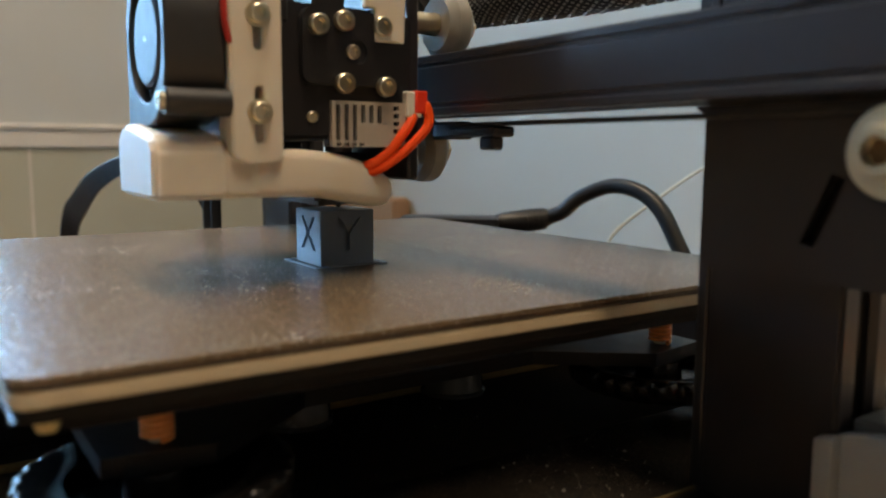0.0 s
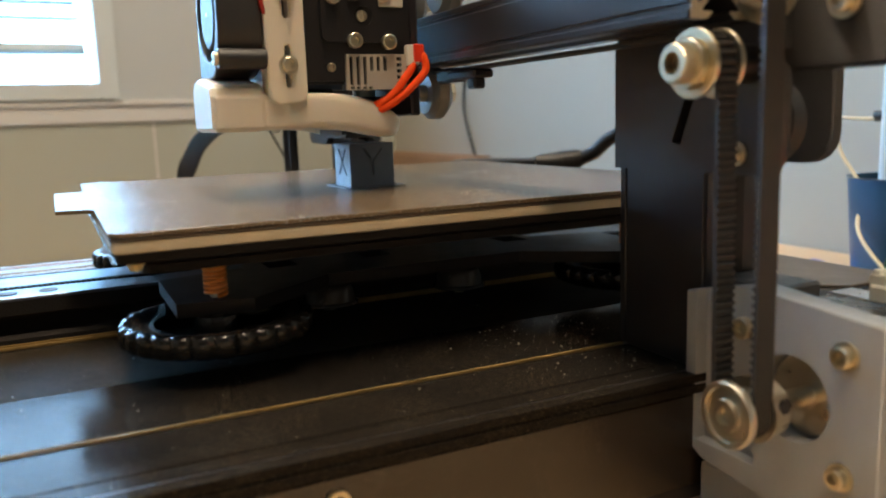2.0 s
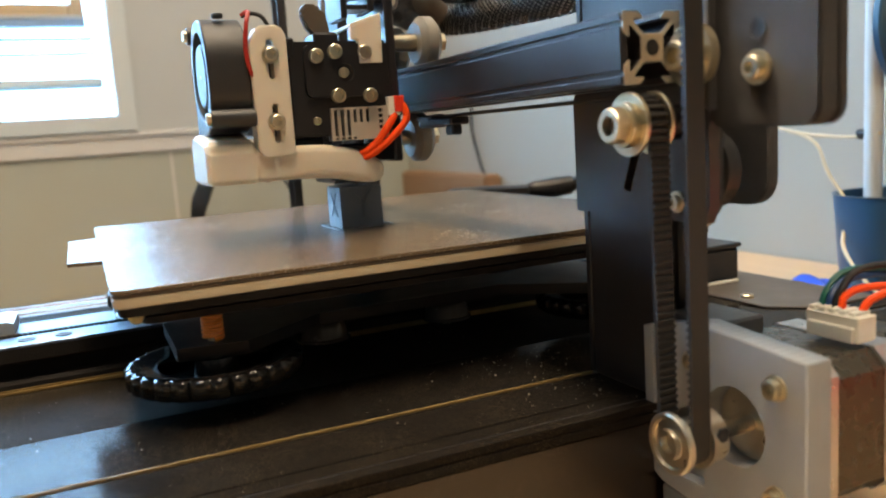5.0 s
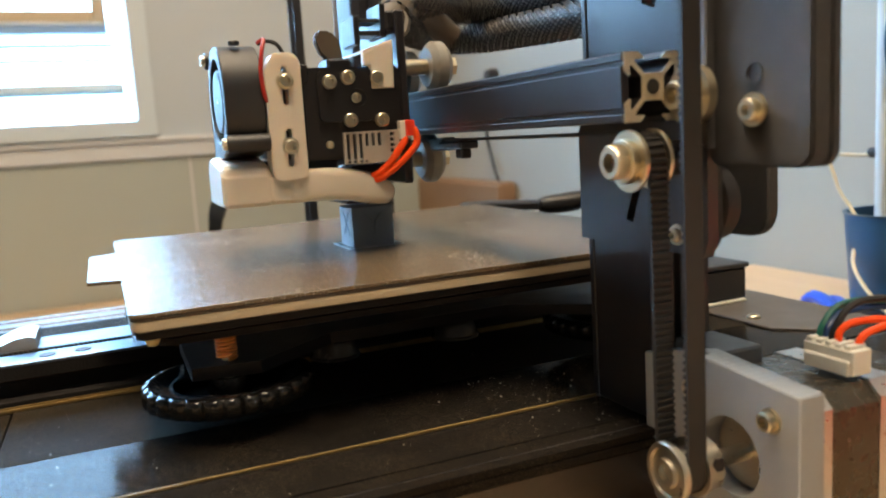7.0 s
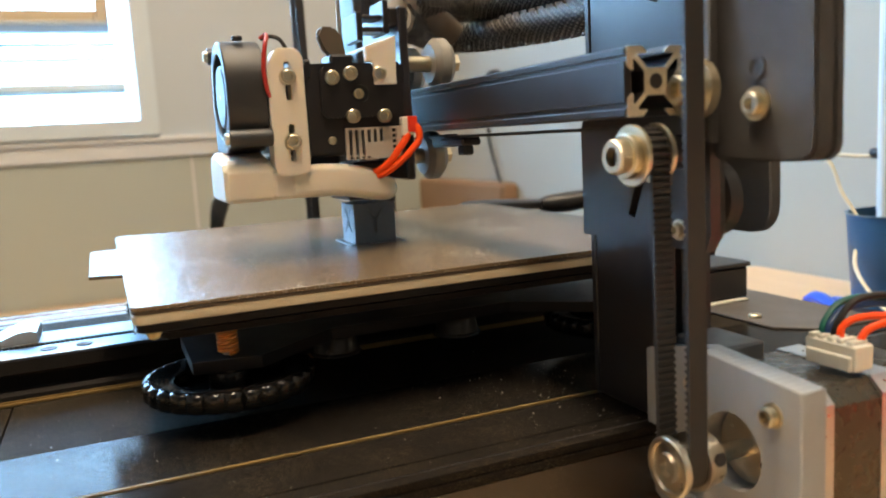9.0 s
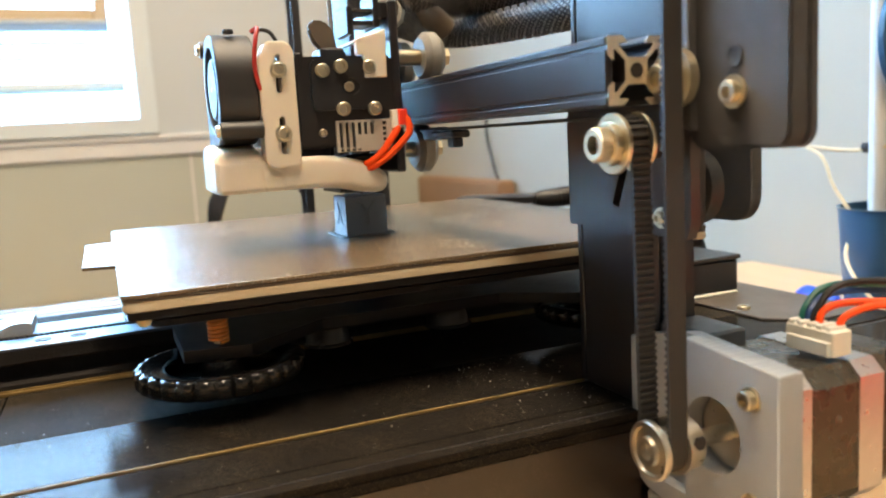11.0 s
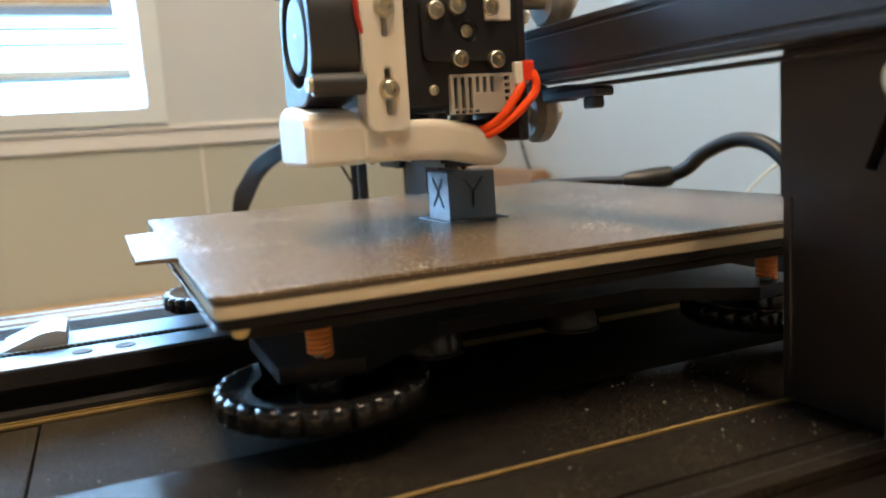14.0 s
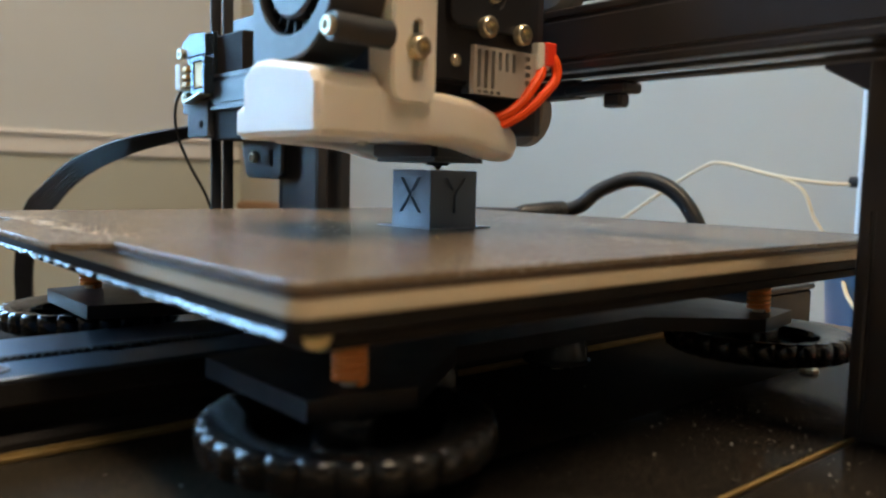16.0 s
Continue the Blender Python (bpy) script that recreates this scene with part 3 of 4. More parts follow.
part("lug", prism(rounded(168, 196, 122, 168, 9, 6), "y", 26.0, 30.5, 0.5), BLACK_PRINT, plate, "rounded black rear lug")
part("lug", prism(rounded(176.5, 204, 121, 152, 7, 6), "y", -3.0, 1.0, 0.5), BLACK_PRINT, plate, "rounded black front lug")

idler = thing("belt_idler", (203, -20, 150), "nickel idler with washers and a long socket bolt", "idler")
part("bearing", rod((197.1, -25.7, 149.8), "y", 6.0, 6.8, 32), STEEL, idler)
part("washer", lathe([(2.6, 0), (8.5, 0), (8.8, 0.3), (8.8, 1.1), (8.5, 1.4), (2.6, 1.4)], (197.1, -27.1, 149.8), "y", 48), NICKEL, idler)
part("washer", lathe([(2.6, 0), (8.5, 0), (8.8, 0.3), (8.8, 1.1), (8.5, 1.4), (2.6, 1.4)], (197.1, -18.9, 149.8), "y", 48), NICKEL, idler)
part("collar", lathe([(2.6, 0), (6.0, 0), (6.3, -0.3), (6.3, -1.9), (6.0, -2.2), (2.6, -2.2)], (197.1, -27.15, 149.8), "y", 40), NICKEL, idler)
knurl = lathe([(0, -2.2), (4.9, -2.2), (4.9, -5.8), (4.4, -6.4), (2.7, -6.4), (2.7, -3.6), (0, -3.6)], (197.1, -27.0, 149.8), "y", 96)
for k, v in enumerate(knurl.verts):
    d = Vector((v.co.x - 197.1, 0, v.co.z - 149.8))
    if d.length > 4.8:
        turn = math.atan2(d.z, d.x)
        v.co += d.normalized() * (0.16 * math.cos(turn * 32) - 0.1)
part("bolt", knurl, NICKEL, idler, "knurled socket-head bolt")
part("socket", rod((197.1, -31.0, 149.8), "y", 2.65, 0.3, 6, 0.01), BRONZE_DARK, idler, "dark hexagonal socket")
part("shank", rod((197.1, -19.0, 149.8), "y", 2.5, 18, 16), NICKEL, idler)
part("standoff", rod((197.1, -17.7, 149.8), "y", 5.0, 11.3, 24), BLACK_PLASTIC, idler)

# printed housing that clamps the gantry to the lifting belt
box_thing = thing("belt_housing", (228, 0, 150), "black printed belt housing with rounded corners", "housing")
part("front_shell", prism(rounded(207.5, 243.4, 147.2, 262, 5, 6), "y", -8.0, -1.9, 0.7, 2), BLACK_PRINT, box_thing)
part("rear_shell", prism(rounded(207.5, 243.2, 147.0, 262, 5, 6), "y", -1.6, 1.6, 0.5, 2), BLACK_PRINT, box_thing)
part("rib", prism([(207.5, 154), (211, 152), (211, 262), (207.5, 262)], "y", -11.0, -7.6, 0.5), BLACK_PRINT, box_thing)
screw(box_thing, (225.0, -8.0, 162.0), "y", -1, 3.0, 3.0, 4.4)
screw(box_thing, (225.0, -8.0, 205), "y", -1, 3.0, 3.0, 4.4)
part("recess", lathe([(2.9, 0), (2.9, -0.4), (2.3, -0.4), (1.9, -0.1), (0, -0.1)], (225, -8.0, 171.2), "y", 20), BLACK_PRINT, box_thing, "empty screw recess")
w = part("guide_wheel", lathe([(3, -1.5), (8.4, -1.5), (8.4, 1.5), (3, 1.5)], (206.4, -11.9, 167.0), "y", 28), NICKEL, box_thing, "nickel guide bearing")
part("washer", rod((206.4, -13.45, 167.0), "y", 5.2, -1.2, 24), NICKEL, box_thing)
screw(box_thing, (206.4, -14.6, 167.0), "y", -1, 4.0, 4.2)
part("pin", rod((206.4, -13.45, 167.0), "y", 2.2, 5.6, 14), NICKEL, box_thing)

# ---------------------------------------------------------------- lifting motor, bracket, pulley and belt
brk = thing("motor_bracket", (205, 1, 20), "grey printed motor bracket screwed to the upright", "bracket")
face = prism([(172.6, 38.5), (180, 34.5), (197, 32.5), (236.6, 32.5), (236.6, 87.4), (197, 90.5), (172.6, 85.3)], "y", -4.5, 4.6, 0.4)
face = cut(face, rod((211.4, -10, 63.2), "y", 11.6, 30, 40), box(177.0, 199.5, -9, -0.5, 40, 95, 0))
part("face", face, GREY_PRINT, brk)
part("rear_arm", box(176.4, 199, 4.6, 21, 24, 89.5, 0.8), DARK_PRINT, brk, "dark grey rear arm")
part("foot", box(178, 236, -3, 5.5, 20, 32.6, 0.5), GREY_PRINT, brk)
for z in (78.7, 47.7):
    screw(brk, (227.0, -4.5, z), "y", -1, 2.75, 3.2, 3.6)
screw(brk, (191.9, -0.5, 77.4), "y", -1, 3.2, 2.6)

motor = thing("stepper_motor", (212, 25, 20), "stepper motor with silver end caps and a white plug", "motor")
octo = lambda e, s: [(211.4 + u * s, 63.2 + v * s) for u, v in ((-21.1 + e, -21.1), (21.1 - e, -21.1), (21.1, -21.1 + e), (21.1, 21.1 - e), (21.1 - e, 21.1), (-21.1 + e, 21.1), (-21.1, 21.1 - e), (-21.1, -21.1 + e))]
part("front_cap", prism(octo(4, 1), "y", 4.7, 12, 0), RED_TAPE, motor, "silver front end cap")
part("winding", prism(octo(5, 0.985), "y", 12, 30.5, 0), MOTOR_BLACK, motor, "black laminated body")
part("rear_cap", prism(octo(4, 1), "y", 30.5, 40, 0), RED_TAPE, motor, "silver rear end cap")
part("rear_cover", prism(octo(6, 0.97), "y", 40, 58, 0.6), MOTOR_BLACK, motor, "dark rear cover")
part("plug", joined(box(210.5, 228, 25.0, 32.5, 85.6, 93.0, 0.4), box(211.5, 227, 24.0, 33.5, 85.6, 90.0, 0.4)), IVORY, motor, "white connector")
for k in range(5):
    part("latch", box(211.2 + 3.3 * k, 213.2 + 3.3 * k, 25.4, 32, 92.8, 94.2, 0.2), IVORY, motor)
part("shaft", rod((211.4, -22, 63.2), "y", 2.5, 30, 18), STEEL, motor)
part("boss", rod((211.4, 1.5, 63.2), "y", 11, 5, 36), STEEL, motor, "round steel boss")
for k, (m, dy, dx, up) in enumerate(((GREEN_WIRE, 40, 4, 18), (BLUE_WIRE, 44, 0, 15), (BLACK_WIRE, 48, 6, 20), (RED_WIRE, 38, 12, 13))):
    x = 213.0 + k * 2.2
    part("wire", pipe([(x, 29, 91), (x - 0.5, 31, 97), (x - 1 + dx * 0.3, 40, 90 + up * 0.7), (x + 4 + dx, 60, 88 + up * 0.75), (x + 14 + dx, 90, 80 + up * 0.8), (x + 25, 130, 70), (x + 40, 160, 30), (x + 45, 190, 21.6)], 1.1, 8), m, motor, m.name.replace("_", " "))
part("wire", pipe([(225, 29, 91), (226, 33, 97), (231, 44, 99), (242, 58, 93), (252, 68, 80), (258, 80, 40), (260, 95, 21.6)], 1.1, 8), RED_WIRE, motor, "red wire")

pulley = thing("drive_pulley", (211.4, -20, 63.2), "silver toothed pulley on the motor shaft", "pulley")
part("front_flange", lathe([(0, -2.5), (2.3, -2.5), (2.4, -4.5), (4.0, -4.5), (4.3, -3.2), (6.8, -3.0), (7.1, -3.9), (8.2, -3.9), (8.6, -3.4), (8.6, -2.0), (0, -2.0)], (211.4, -23.8, 63.2), "y", 36), STEEL, pulley)
part("hub", lathe([(5.9, -2.4), (5.9, 4.6), (8.6, 4.6), (8.6, 5.6), (7.6, 5.9), (7.6, 10.6), (7.0, 11.2), (0, 11.2)], (211.4, -23.8, 63.2), "y", 36), STEEL, pulley)
part("screw", rod((211.4, -15.2, 70.0), "z", 1.8, 1.8, 12), NICKEL, pulley)
part("screw", rod((211.4, -15.2, 56.4), "z", 1.8, -1.8, 12), NICKEL, pulley)

part("grub_hole", rod((218.4, -15.2, 65.5), "x", 2.1, 0.8, 6, 0.02), BLACK, pulley, "dark grub screw hole")
belt = thing("lifting_belt", (212, -20, 63.2), "black toothed rubber belt round the pulley", "belt")
def strap(line, name, teeth_side):
    """A 6 mm belt along a line in the xz plane, toothed on one side."""
    pts = [Vector(p) for p in line]
    part(name, sweep(pts, [(-3, -0.55), (3, -0.55), (3, 0.55), (-3, 0.55)], (1, 0, 0)), BELT, belt)
    run, acc, ribs = 0.0, [], bmesh.new()
    for a, b in zip(pts, pts[1:]):
        d, length = (b - a).normalized(), (b - a).length
        out = Vector((d.z, 0, -d.x)) * teeth_side
        while run < length:
            c = a + d * run
            vs = []
            for y in (-3, 3):
                for s, o in ((-0.62, 0.5), (-0.36, 1.3), (0.36, 1.3), (0.62, 0.5)):
                    vs.append(ribs.verts.new(c + d * s + out * o + Vector((0, y, 0))))
            for q in ((0, 1, 2, 3), (7, 6, 5, 4), (0, 4, 5, 1), (1, 5, 6, 2), (2, 6, 7, 3)):
                ribs.faces.new([vs[i] for i in q])
            run += 2.0
        run -= length
    bmesh.ops.recalc_face_normals(ribs, faces=ribs.faces)
    part(name + "_teeth", ribs, BELT, belt)


C, R = (211.4, 63.2), 6.6
arc = [(C[0] + R * math.cos(radians(a)), -22.3, C[1] + R * math.sin(radians(a))) for a in range(0, -181, -15)]
strap([(218.2, -22.3, 340.0), (218.0, -22.3, 200.0), *arc, (203.8, -22.3, 149.8)], "loop", 1)
arc = [(197.1 + 6.7 * math.cos(radians(a)), -22.3, 149.8 + 6.7 * math.sin(radians(a))) for a in range(0, 136, 15)]
strap(arc, "end", 1)

# crumbs of dust and filament lying on the deck
random.seed(7)
crumbs = bmesh.new()
for k in range(460):
    near = random.random() < 0.6
    x, y = (random.uniform(95, 175), random.gauss(-25, 22)) if near else (random.uniform(40, 175), random.uniform(-240, -5))
    if 134 < x < 177 and -1 < y < 22 or 137.4 < x < 140.2 or 163 < x < 166 or y > 60:
        continue
    r = random.uniform(0.07, 0.19) if random.random() < 0.96 else random.uniform(0.25, 0.45)
    z = (58.6 + (x - 23.4) * 0.0175 if x < 137.6 else 60.1) + r * 0.7
    vs = [crumbs.verts.new((x + r * random.uniform(0.7, 1.5) * a, y + r * random.uniform(0.7, 1.5) * b, z + r * 0.8 * c)) for a, b, c in ((1, 0, -1), (-0.5, 0.9, -1), (-0.5, -0.9, -1), (0, 0, 1))]
    for q in ((0, 1, 2), (0, 3, 1), (1, 3, 2), (2, 3, 0)):
        crumbs.faces.new([vs[i] for i in q])
bmesh.ops.recalc_face_normals(crumbs, faces=crumbs.faces)
single("dust_crumbs", crumbs, WHEEL, "pale crumbs of dust lying on the black deck", "dust", "stuff")

# ---------------------------------------------------------------- heated bed
BX0, BX1, BY0, BY1 = -115.5, 120.5, -160.0, 76.0
MAGNET = mat("dark_brown_magnet_rubber", (0.085, 0.055, 0.035), (0.06, 0.04, 0.026), 0.45, 0, 120, 0.3, 1500)
STUD = mat("yellowed_plastic_stud", (0.80, 0.60, 0.27), (0.70, 0.50, 0.21), 0.35, 0, 300, 0.1)
FOIL = mat("wrinkled_silver_foil", (0.42, 0.44, 0.46), (0.16, 0.17, 0.18), 0.26, 0.9, 500, 0.9, 900)
bed = thing("heated_bed", (1.5, -43.5, 79), "square print bed with a brown textured sheet on springs", "print bed")
tab = rounded(BX0, BX1, BY0, BY1, 4, 4)
sheet = tab[:15] + [(-52, BY0), (-49, BY0 - 12.5), (39, BY0 - 12.5), (42, BY0)] + tab[15:]
part("steel_sheet", prism(sheet, "z", 109.1, 110.5, 0.15), PEI, bed, "brown textured spring-steel sheet with a front tab")
random.seed(11)
smear = bmesh.new()
for k in range(240):
    along_edge = random.random()
    x, y = (random.gauss(0, 1) * 6 + 14 - 100 * along_edge, -158.5 + abs(random.gauss(0, 5.5))) if k < 190 else (random.gauss(60, 13), random.gauss(-95, 13))
    y = max(y, (BY0 if x > 39 or x < -49 else BY0 - 12) + 0.8)
    r = random.uniform(0.2, 0.75) if k < 190 else random.uniform(0.15, 0.45)
    ring = [smear.verts.new((x + r * random.uniform(0.6, 1.5) * math.cos(a), y + r * random.uniform(0.6, 1.5) * math.sin(a), 110.55)) for a in (0, 1.05, 2.1, 3.14, 4.2, 5.2)]
    tip = smear.verts.new((x, y, 110.62))
    for i in range(6):
        smear.faces.new((ring[i], ring[(i + 1) % 6], tip))
part("glue_residue", smear, CREAM, bed, "pale crumbs of dried glue on the sheet", "stuff")
part("magnetic_sheet", prism(rounded(BX0 + 0.2, BX1 - 0.2, BY0 + 0.2, BY1, 4, 4), "z", 107.8, 109.0, 0.3), MAGNET, bed, "dark brown magnetic sheet")
part("build_plate", prism(rounded(BX0 + 0.4, BX1 + 0.1, BY0 + 0.3, BY1, 4, 4), "z", 104.6, 107.7, 0.5, 2), CREAM, bed, "cream edged build plate")
part("heater_plate", prism(rounded(BX0 + 1, BX1 - 1.2, BY0 + 1.5, BY1 - 1, 4, 4), "z", 101.6, 104.5, 0.3), INSULATION, bed, "black heater plate")
pad = prism(rounded(BX0 + 7, BX1 - 7, BY0 + 7, BY1 - 7, 6, 4), "z", 97.2, 101.5, 1.6, 2)
part("insulation", pad, INSULATION, bed, "dark insulation pad")
rag = bmesh.new()
for k in range(90):
    x = BX0 + 6 + k * 2.5
    low = [101.1 - 1.5 * noise.noise((x * 0.21, 3.1, 0.0)) - 0.8 * noise.noise((x * 0.9, 7.7, 0.0)) for x in (x, x + 2.5)]
    a = [rag.verts.new(p) for p in ((x, BY0 + 1.1, 102.0), (x + 2.5, BY0 + 1.1, 102.0), (x + 2.5, BY0 + 0.7, low[1]), (x, BY0 + 0.7, low[0]))]
    c = [rag.verts.new(p) for p in ((x + 2.5, BY0 + 3.5, low[1] + 0.6), (x, BY0 + 3.5, low[0] + 0.6))]
    rag.faces.new(a), rag.faces.new((a[3], a[2], c[0], c[1]))
part("foil_edge", rag, FOIL, bed, "torn silver foil edge")
part("corner_stud", lathe([(0, -2.4), (1.7, -1.8), (2.5, 0), (1.7, 1.8), (0, 2.4)], (116.5, -153.5, 101.2), "z", 16), STUD, bed, "yellowish corner stud")
arms = [(-88, -141), (-42, -141), (-34, -108), (40, -108), (47, -141), (93, -141), (97, -117), (72, -84), (72, -2), (97, 30), (93, 56), (47, 56), (40, 22), (-34, 22), (-42, 56), (-88, 56), (-92, 30), (-63, -2), (-63, -84), (-92, -117)]
carriage = cut(prism(arms, "z", 78.6, 83.2, 0), *[box(x - 7, x + 7, y - 6, y + 6, 70, 90, 0) for x in (40, -38) for y in (-94, -54, 12)])
part("carriage_plate", soften(carriage, 0.3), CARRIAGE, bed, "black carriage plate with slots")
for x, y in ((50, -77), (50, -19), (-47, -77), (-47, -19)):
    w = part("wheel", lathe([(0, 64.6), (10.0, 64.6), (11.2, 65.2), (11.2, 66.0), (10.4, 66.6), (10.2, 70), (9.0, 73), (6.2, 74.5), (6.2, 76.8), (0, 76.8)], (x, y, 1.8), "z", 32), DARK_WHEEL, bed, "smoky dark bed wheel")
    part("nut", lathe([(0, 63.2), (3.4, 63.2), (3.4, 65), (0, 65)], (x, y, 1.4), "z", 6), NICKEL, w)


def knob(x, y):
    """A large levelling wheel with rounded grips round its rim, its spring and its screw."""
    n, rings = 320, []
    bm = bmesh.new()
    prof = [(0.0, 70.2), (27.0, 69.7), (29.4, 70.0), (30.8, 70.9), (31.2, 72.2), (31.2, 75.4), (30.9, 76.6), (30.0, 77.4), (28.6, 77.7), (26.6, 77.4), (21.5, 76.6), (20.2, 76.0), (19.6, 74.6), (19.4, 72.2), (8.0, 72.0), (7.0, 77.5), (0.0, 77.5)]
    for r, z in prof:
        ring = []
        for i in range(n if r else 1):
            a = 2 * math.pi * i / n
            dip = max(0.0, min(1.0, (r - 27.2) / 2.5)) * 2.1
            rim = r - dip * (1.0 - abs(math.sin(a * 14)) ** 0.42)
            ring.append(bm.verts.new((x + rim * math.cos(a), y + rim * math.sin(a), z)))
        rings.append(ring)
    for a, b in zip(rings, rings[1:]):
        for i in range(n):
            j = (i + 1) % n
            f = [a[i % len(a)], a[j % len(a)], b[j % len(b)], b[i % len(b)]]
            f = [v for k, v in enumerate(f) if v not in f[:k]]
            bm.faces.new(f)
    bmesh.ops.recalc_face_normals(bm, faces=bm.faces)
    k = part("levelling_knob", bm, KNOB, bed, "black ribbed levelling wheel")
    part("screw", rod((x, y, 69.2), "z", 2.0, 33, 12), STEEL, k)
    coil = [Vector((x + 3.3 * math.cos(a * 0.35), y + 3.3 * math.sin(a * 0.35), 83.9 + a * 0.35 / 6.283 * 1.5)) for a in range(0, 196)]
    part("spring", sweep(coil, ring_of(0.75, 6)), COPPER, bed, "copper-coloured coil spring")


KNOB = mat("glossy_black_knob_plastic", (0.012, 0.011, 0.0105), (0.009, 0.0085, 0.008), 0.14, 0, 90, 0.3, 900, 0.05, spec=0.45)
for x in (87.5, -82.5):
    for y in (-127.5, 42.5):
        knob(x, y)

cable = thing("bed_cable", (-103, 118, 110), "thick black bed cable with a strain relief", "cable")
part("clip", sweep([Vector((-140, 76, 107)), Vector((-126, 92, 107.5)), Vector((-102, 119, 107.5))], [(-11, -3.0), (11, -3.0), (11, 1.6), (8, 2.8), (-8, 2.8), (-11, 1.6)]), BLACK_PLASTIC, cable, "flat black cable clip")
relief = [Vector((-104, 117, 106.5)), Vector((-101, 122, 106.5)), Vector((-97, 132, 107)), Vector((-92, 144, 108.5)), Vector((-89, 147, 110))]
part("strain_relief", sweep(relief, [ring_of(r, 18) for r in (4.0, 6.2, 6.8, 6.4, 4.8)]), BLACK_WIRE, cable, "ribbed strain relief")
for k in range(4):
    c = Vector((-96.2 + k * 1.4, 134.0 + k * 3.2, 107.2 + k * 0.4))
    part("rib", sweep([c, c + Vector((0.55, 1.3, 0.15))], ring_of(7.2 - 0.2 * k, 18)), BLACK_WIRE, cable)
part("lead", pipe([(-90, 146, 109), (-82, 151, 113), (-75, 158, 121.5), (-59, 167, 128.8), (-41, 171, 126.5), (-27, 173.5, 116.5), (-16, 175, 99), (-6, 177, 80), (0, 182, 50), (4, 190, 25)], 4.5, 14), BLACK_WIRE, cable)

# calibration cube with its engraved letters, still one or two layers short
def letter(text, m):
    data = bpy.data.curves.new("tmp", "FONT")
    data.body, data.size, data.extrude, data.align_x, data.align_y = text, 16.5, 1.2, "CENTER", "CENTER"
    ob = new("tmp", data)
    me = bpy.data.meshes.new_from_object(ob.evaluated_get(bpy.context.evaluated_depsgraph_get()))
    bm = bmesh.new()
    bm.from_mesh(me)
    bmesh.ops.transform(bm, matrix=m, verts=bm.verts)
    bpy.data.objects.remove(ob)
    bpy.data.curves.remove(data)
    bpy.data.meshes.remove(me)
    return bm


cube = thing("calibration_cube", (19.5, -48.5, 110.5), "slate-blue printed calibration cube with engraved letters X and Y", "cube")
solid = box(9.5, 29.5, -58.5, -38.5, 110.55, 129.2, 0.25)
solid = cut(solid, letter("X", pose(19.5, -58.5, 120.4, 90, 0, 0)), letter("Y", pose(29.5, -48.5, 120.4, 90, 0, 90)))
part("body", solid, CUBE, cube)
brim = joined(box(6, 33, -62, -60.9, 110.52, 110.85, 0.05), box(6, 7.1, -60.9, -35, 110.52, 110.85, 0.05), box(31.9, 33, -60.9, -35, 110.52, 110.85, 0.05), box(7.1, 31.9, -36.1, -35, 110.52, 110.85, 0.05))
part("skirt", brim, CUBE, cube, "thin printed outline on the sheet")

# ---------------------------------------------------------------- print head
head = thing("print_head", (32, -70, 150), "black direct-drive print head with white printed ducts", "print head")
HX = 59.5
DARK_BRASS = mat("sooty_brass", (0.10, 0.065, 0.03), (0.03, 0.022, 0.015), 0.4, 0.7, 400, 0.1)
part("extruder_body", box(-2, HX - 2.5, -84, -40.6, 152.5, 190.5, 1.2, 2), BLACK_PLASTIC, head)
part("carriage_plate", box(4, HX - 4, -40.4, -36.4, 140, 214, 0.8), BLACK, head, "black carriage plate")
part("motor_block", box(24, HX - 3.5, -97.4, -84.2, 153.5, 188, 1.2), BLACK_PLASTIC, head, "black block behind the bracket")
cover = cut(prism(rounded(-77.4, -45.0, 168.0, 189.0, 3, 4), "x", HX - 2.6, HX, 0), rod((HX - 1.2, -60.6, 177.6), "x", 3.6, 4, 24, 0.01))
part("cover", soften(cover, 0.25), BLACK_PLASTIC, head, "black cover plate with screws")
for y, z in ((-72.8, 184.3), (-64.9, 185.9), (-64.9, 168.4), (-51.2, 168.0)):
    screw(head, (HX, y, z), "x", 1, 2.9, 2.6)
screw(head, (HX - 1.2, -61.3, 177.6), "x", 1, 2.1, 1.6)
screw(head, (HX - 2.5, -73.6, 158.8), "x", 1, 1.7, 1.0)
for k, (y, z) in enumerate(((-80.5, 187.5), (-82, 186))):
    part("lug", box(HX - 6, HX - 2.0, y - 3, y, z - 3, z + 4.5, 0.6), BLACK_PLASTIC, head)
sink = prism([(-68.2, 150.3), (-43.6, 150.3), (-43.2, 163.6), (-68.0, 163.6)], "x", HX - 2.5, HX - 0.8, 0)
holes = [box(HX - 4, HX + 1, -66.9 + k * 2.75, -65.5 + k * 2.75, 152.2 + (5.2 if k > 2 else 0), 162.6, 0) for k in range(6)]
holes += [box(HX - 4, HX + 1, -47.6, -45.6, 152.0 + k * 2.3, 153.4 + k * 2.3, 0) for k in range(5)]
holes += [box(HX - 4, HX + 1, -66.8 + k * 2.5, -65.2 + k * 2.5, 150.6, 151.5, 0) for k in range(4)]
part("heat_shield", cut(sink, *holes), PAPER, head, "silver slotted heat shield")
part("shield_backing", box(HX - 6, HX - 2.55, -68.5, -42.8, 150.2, 163.8, 0.2), BLACK_PLASTIC, head)

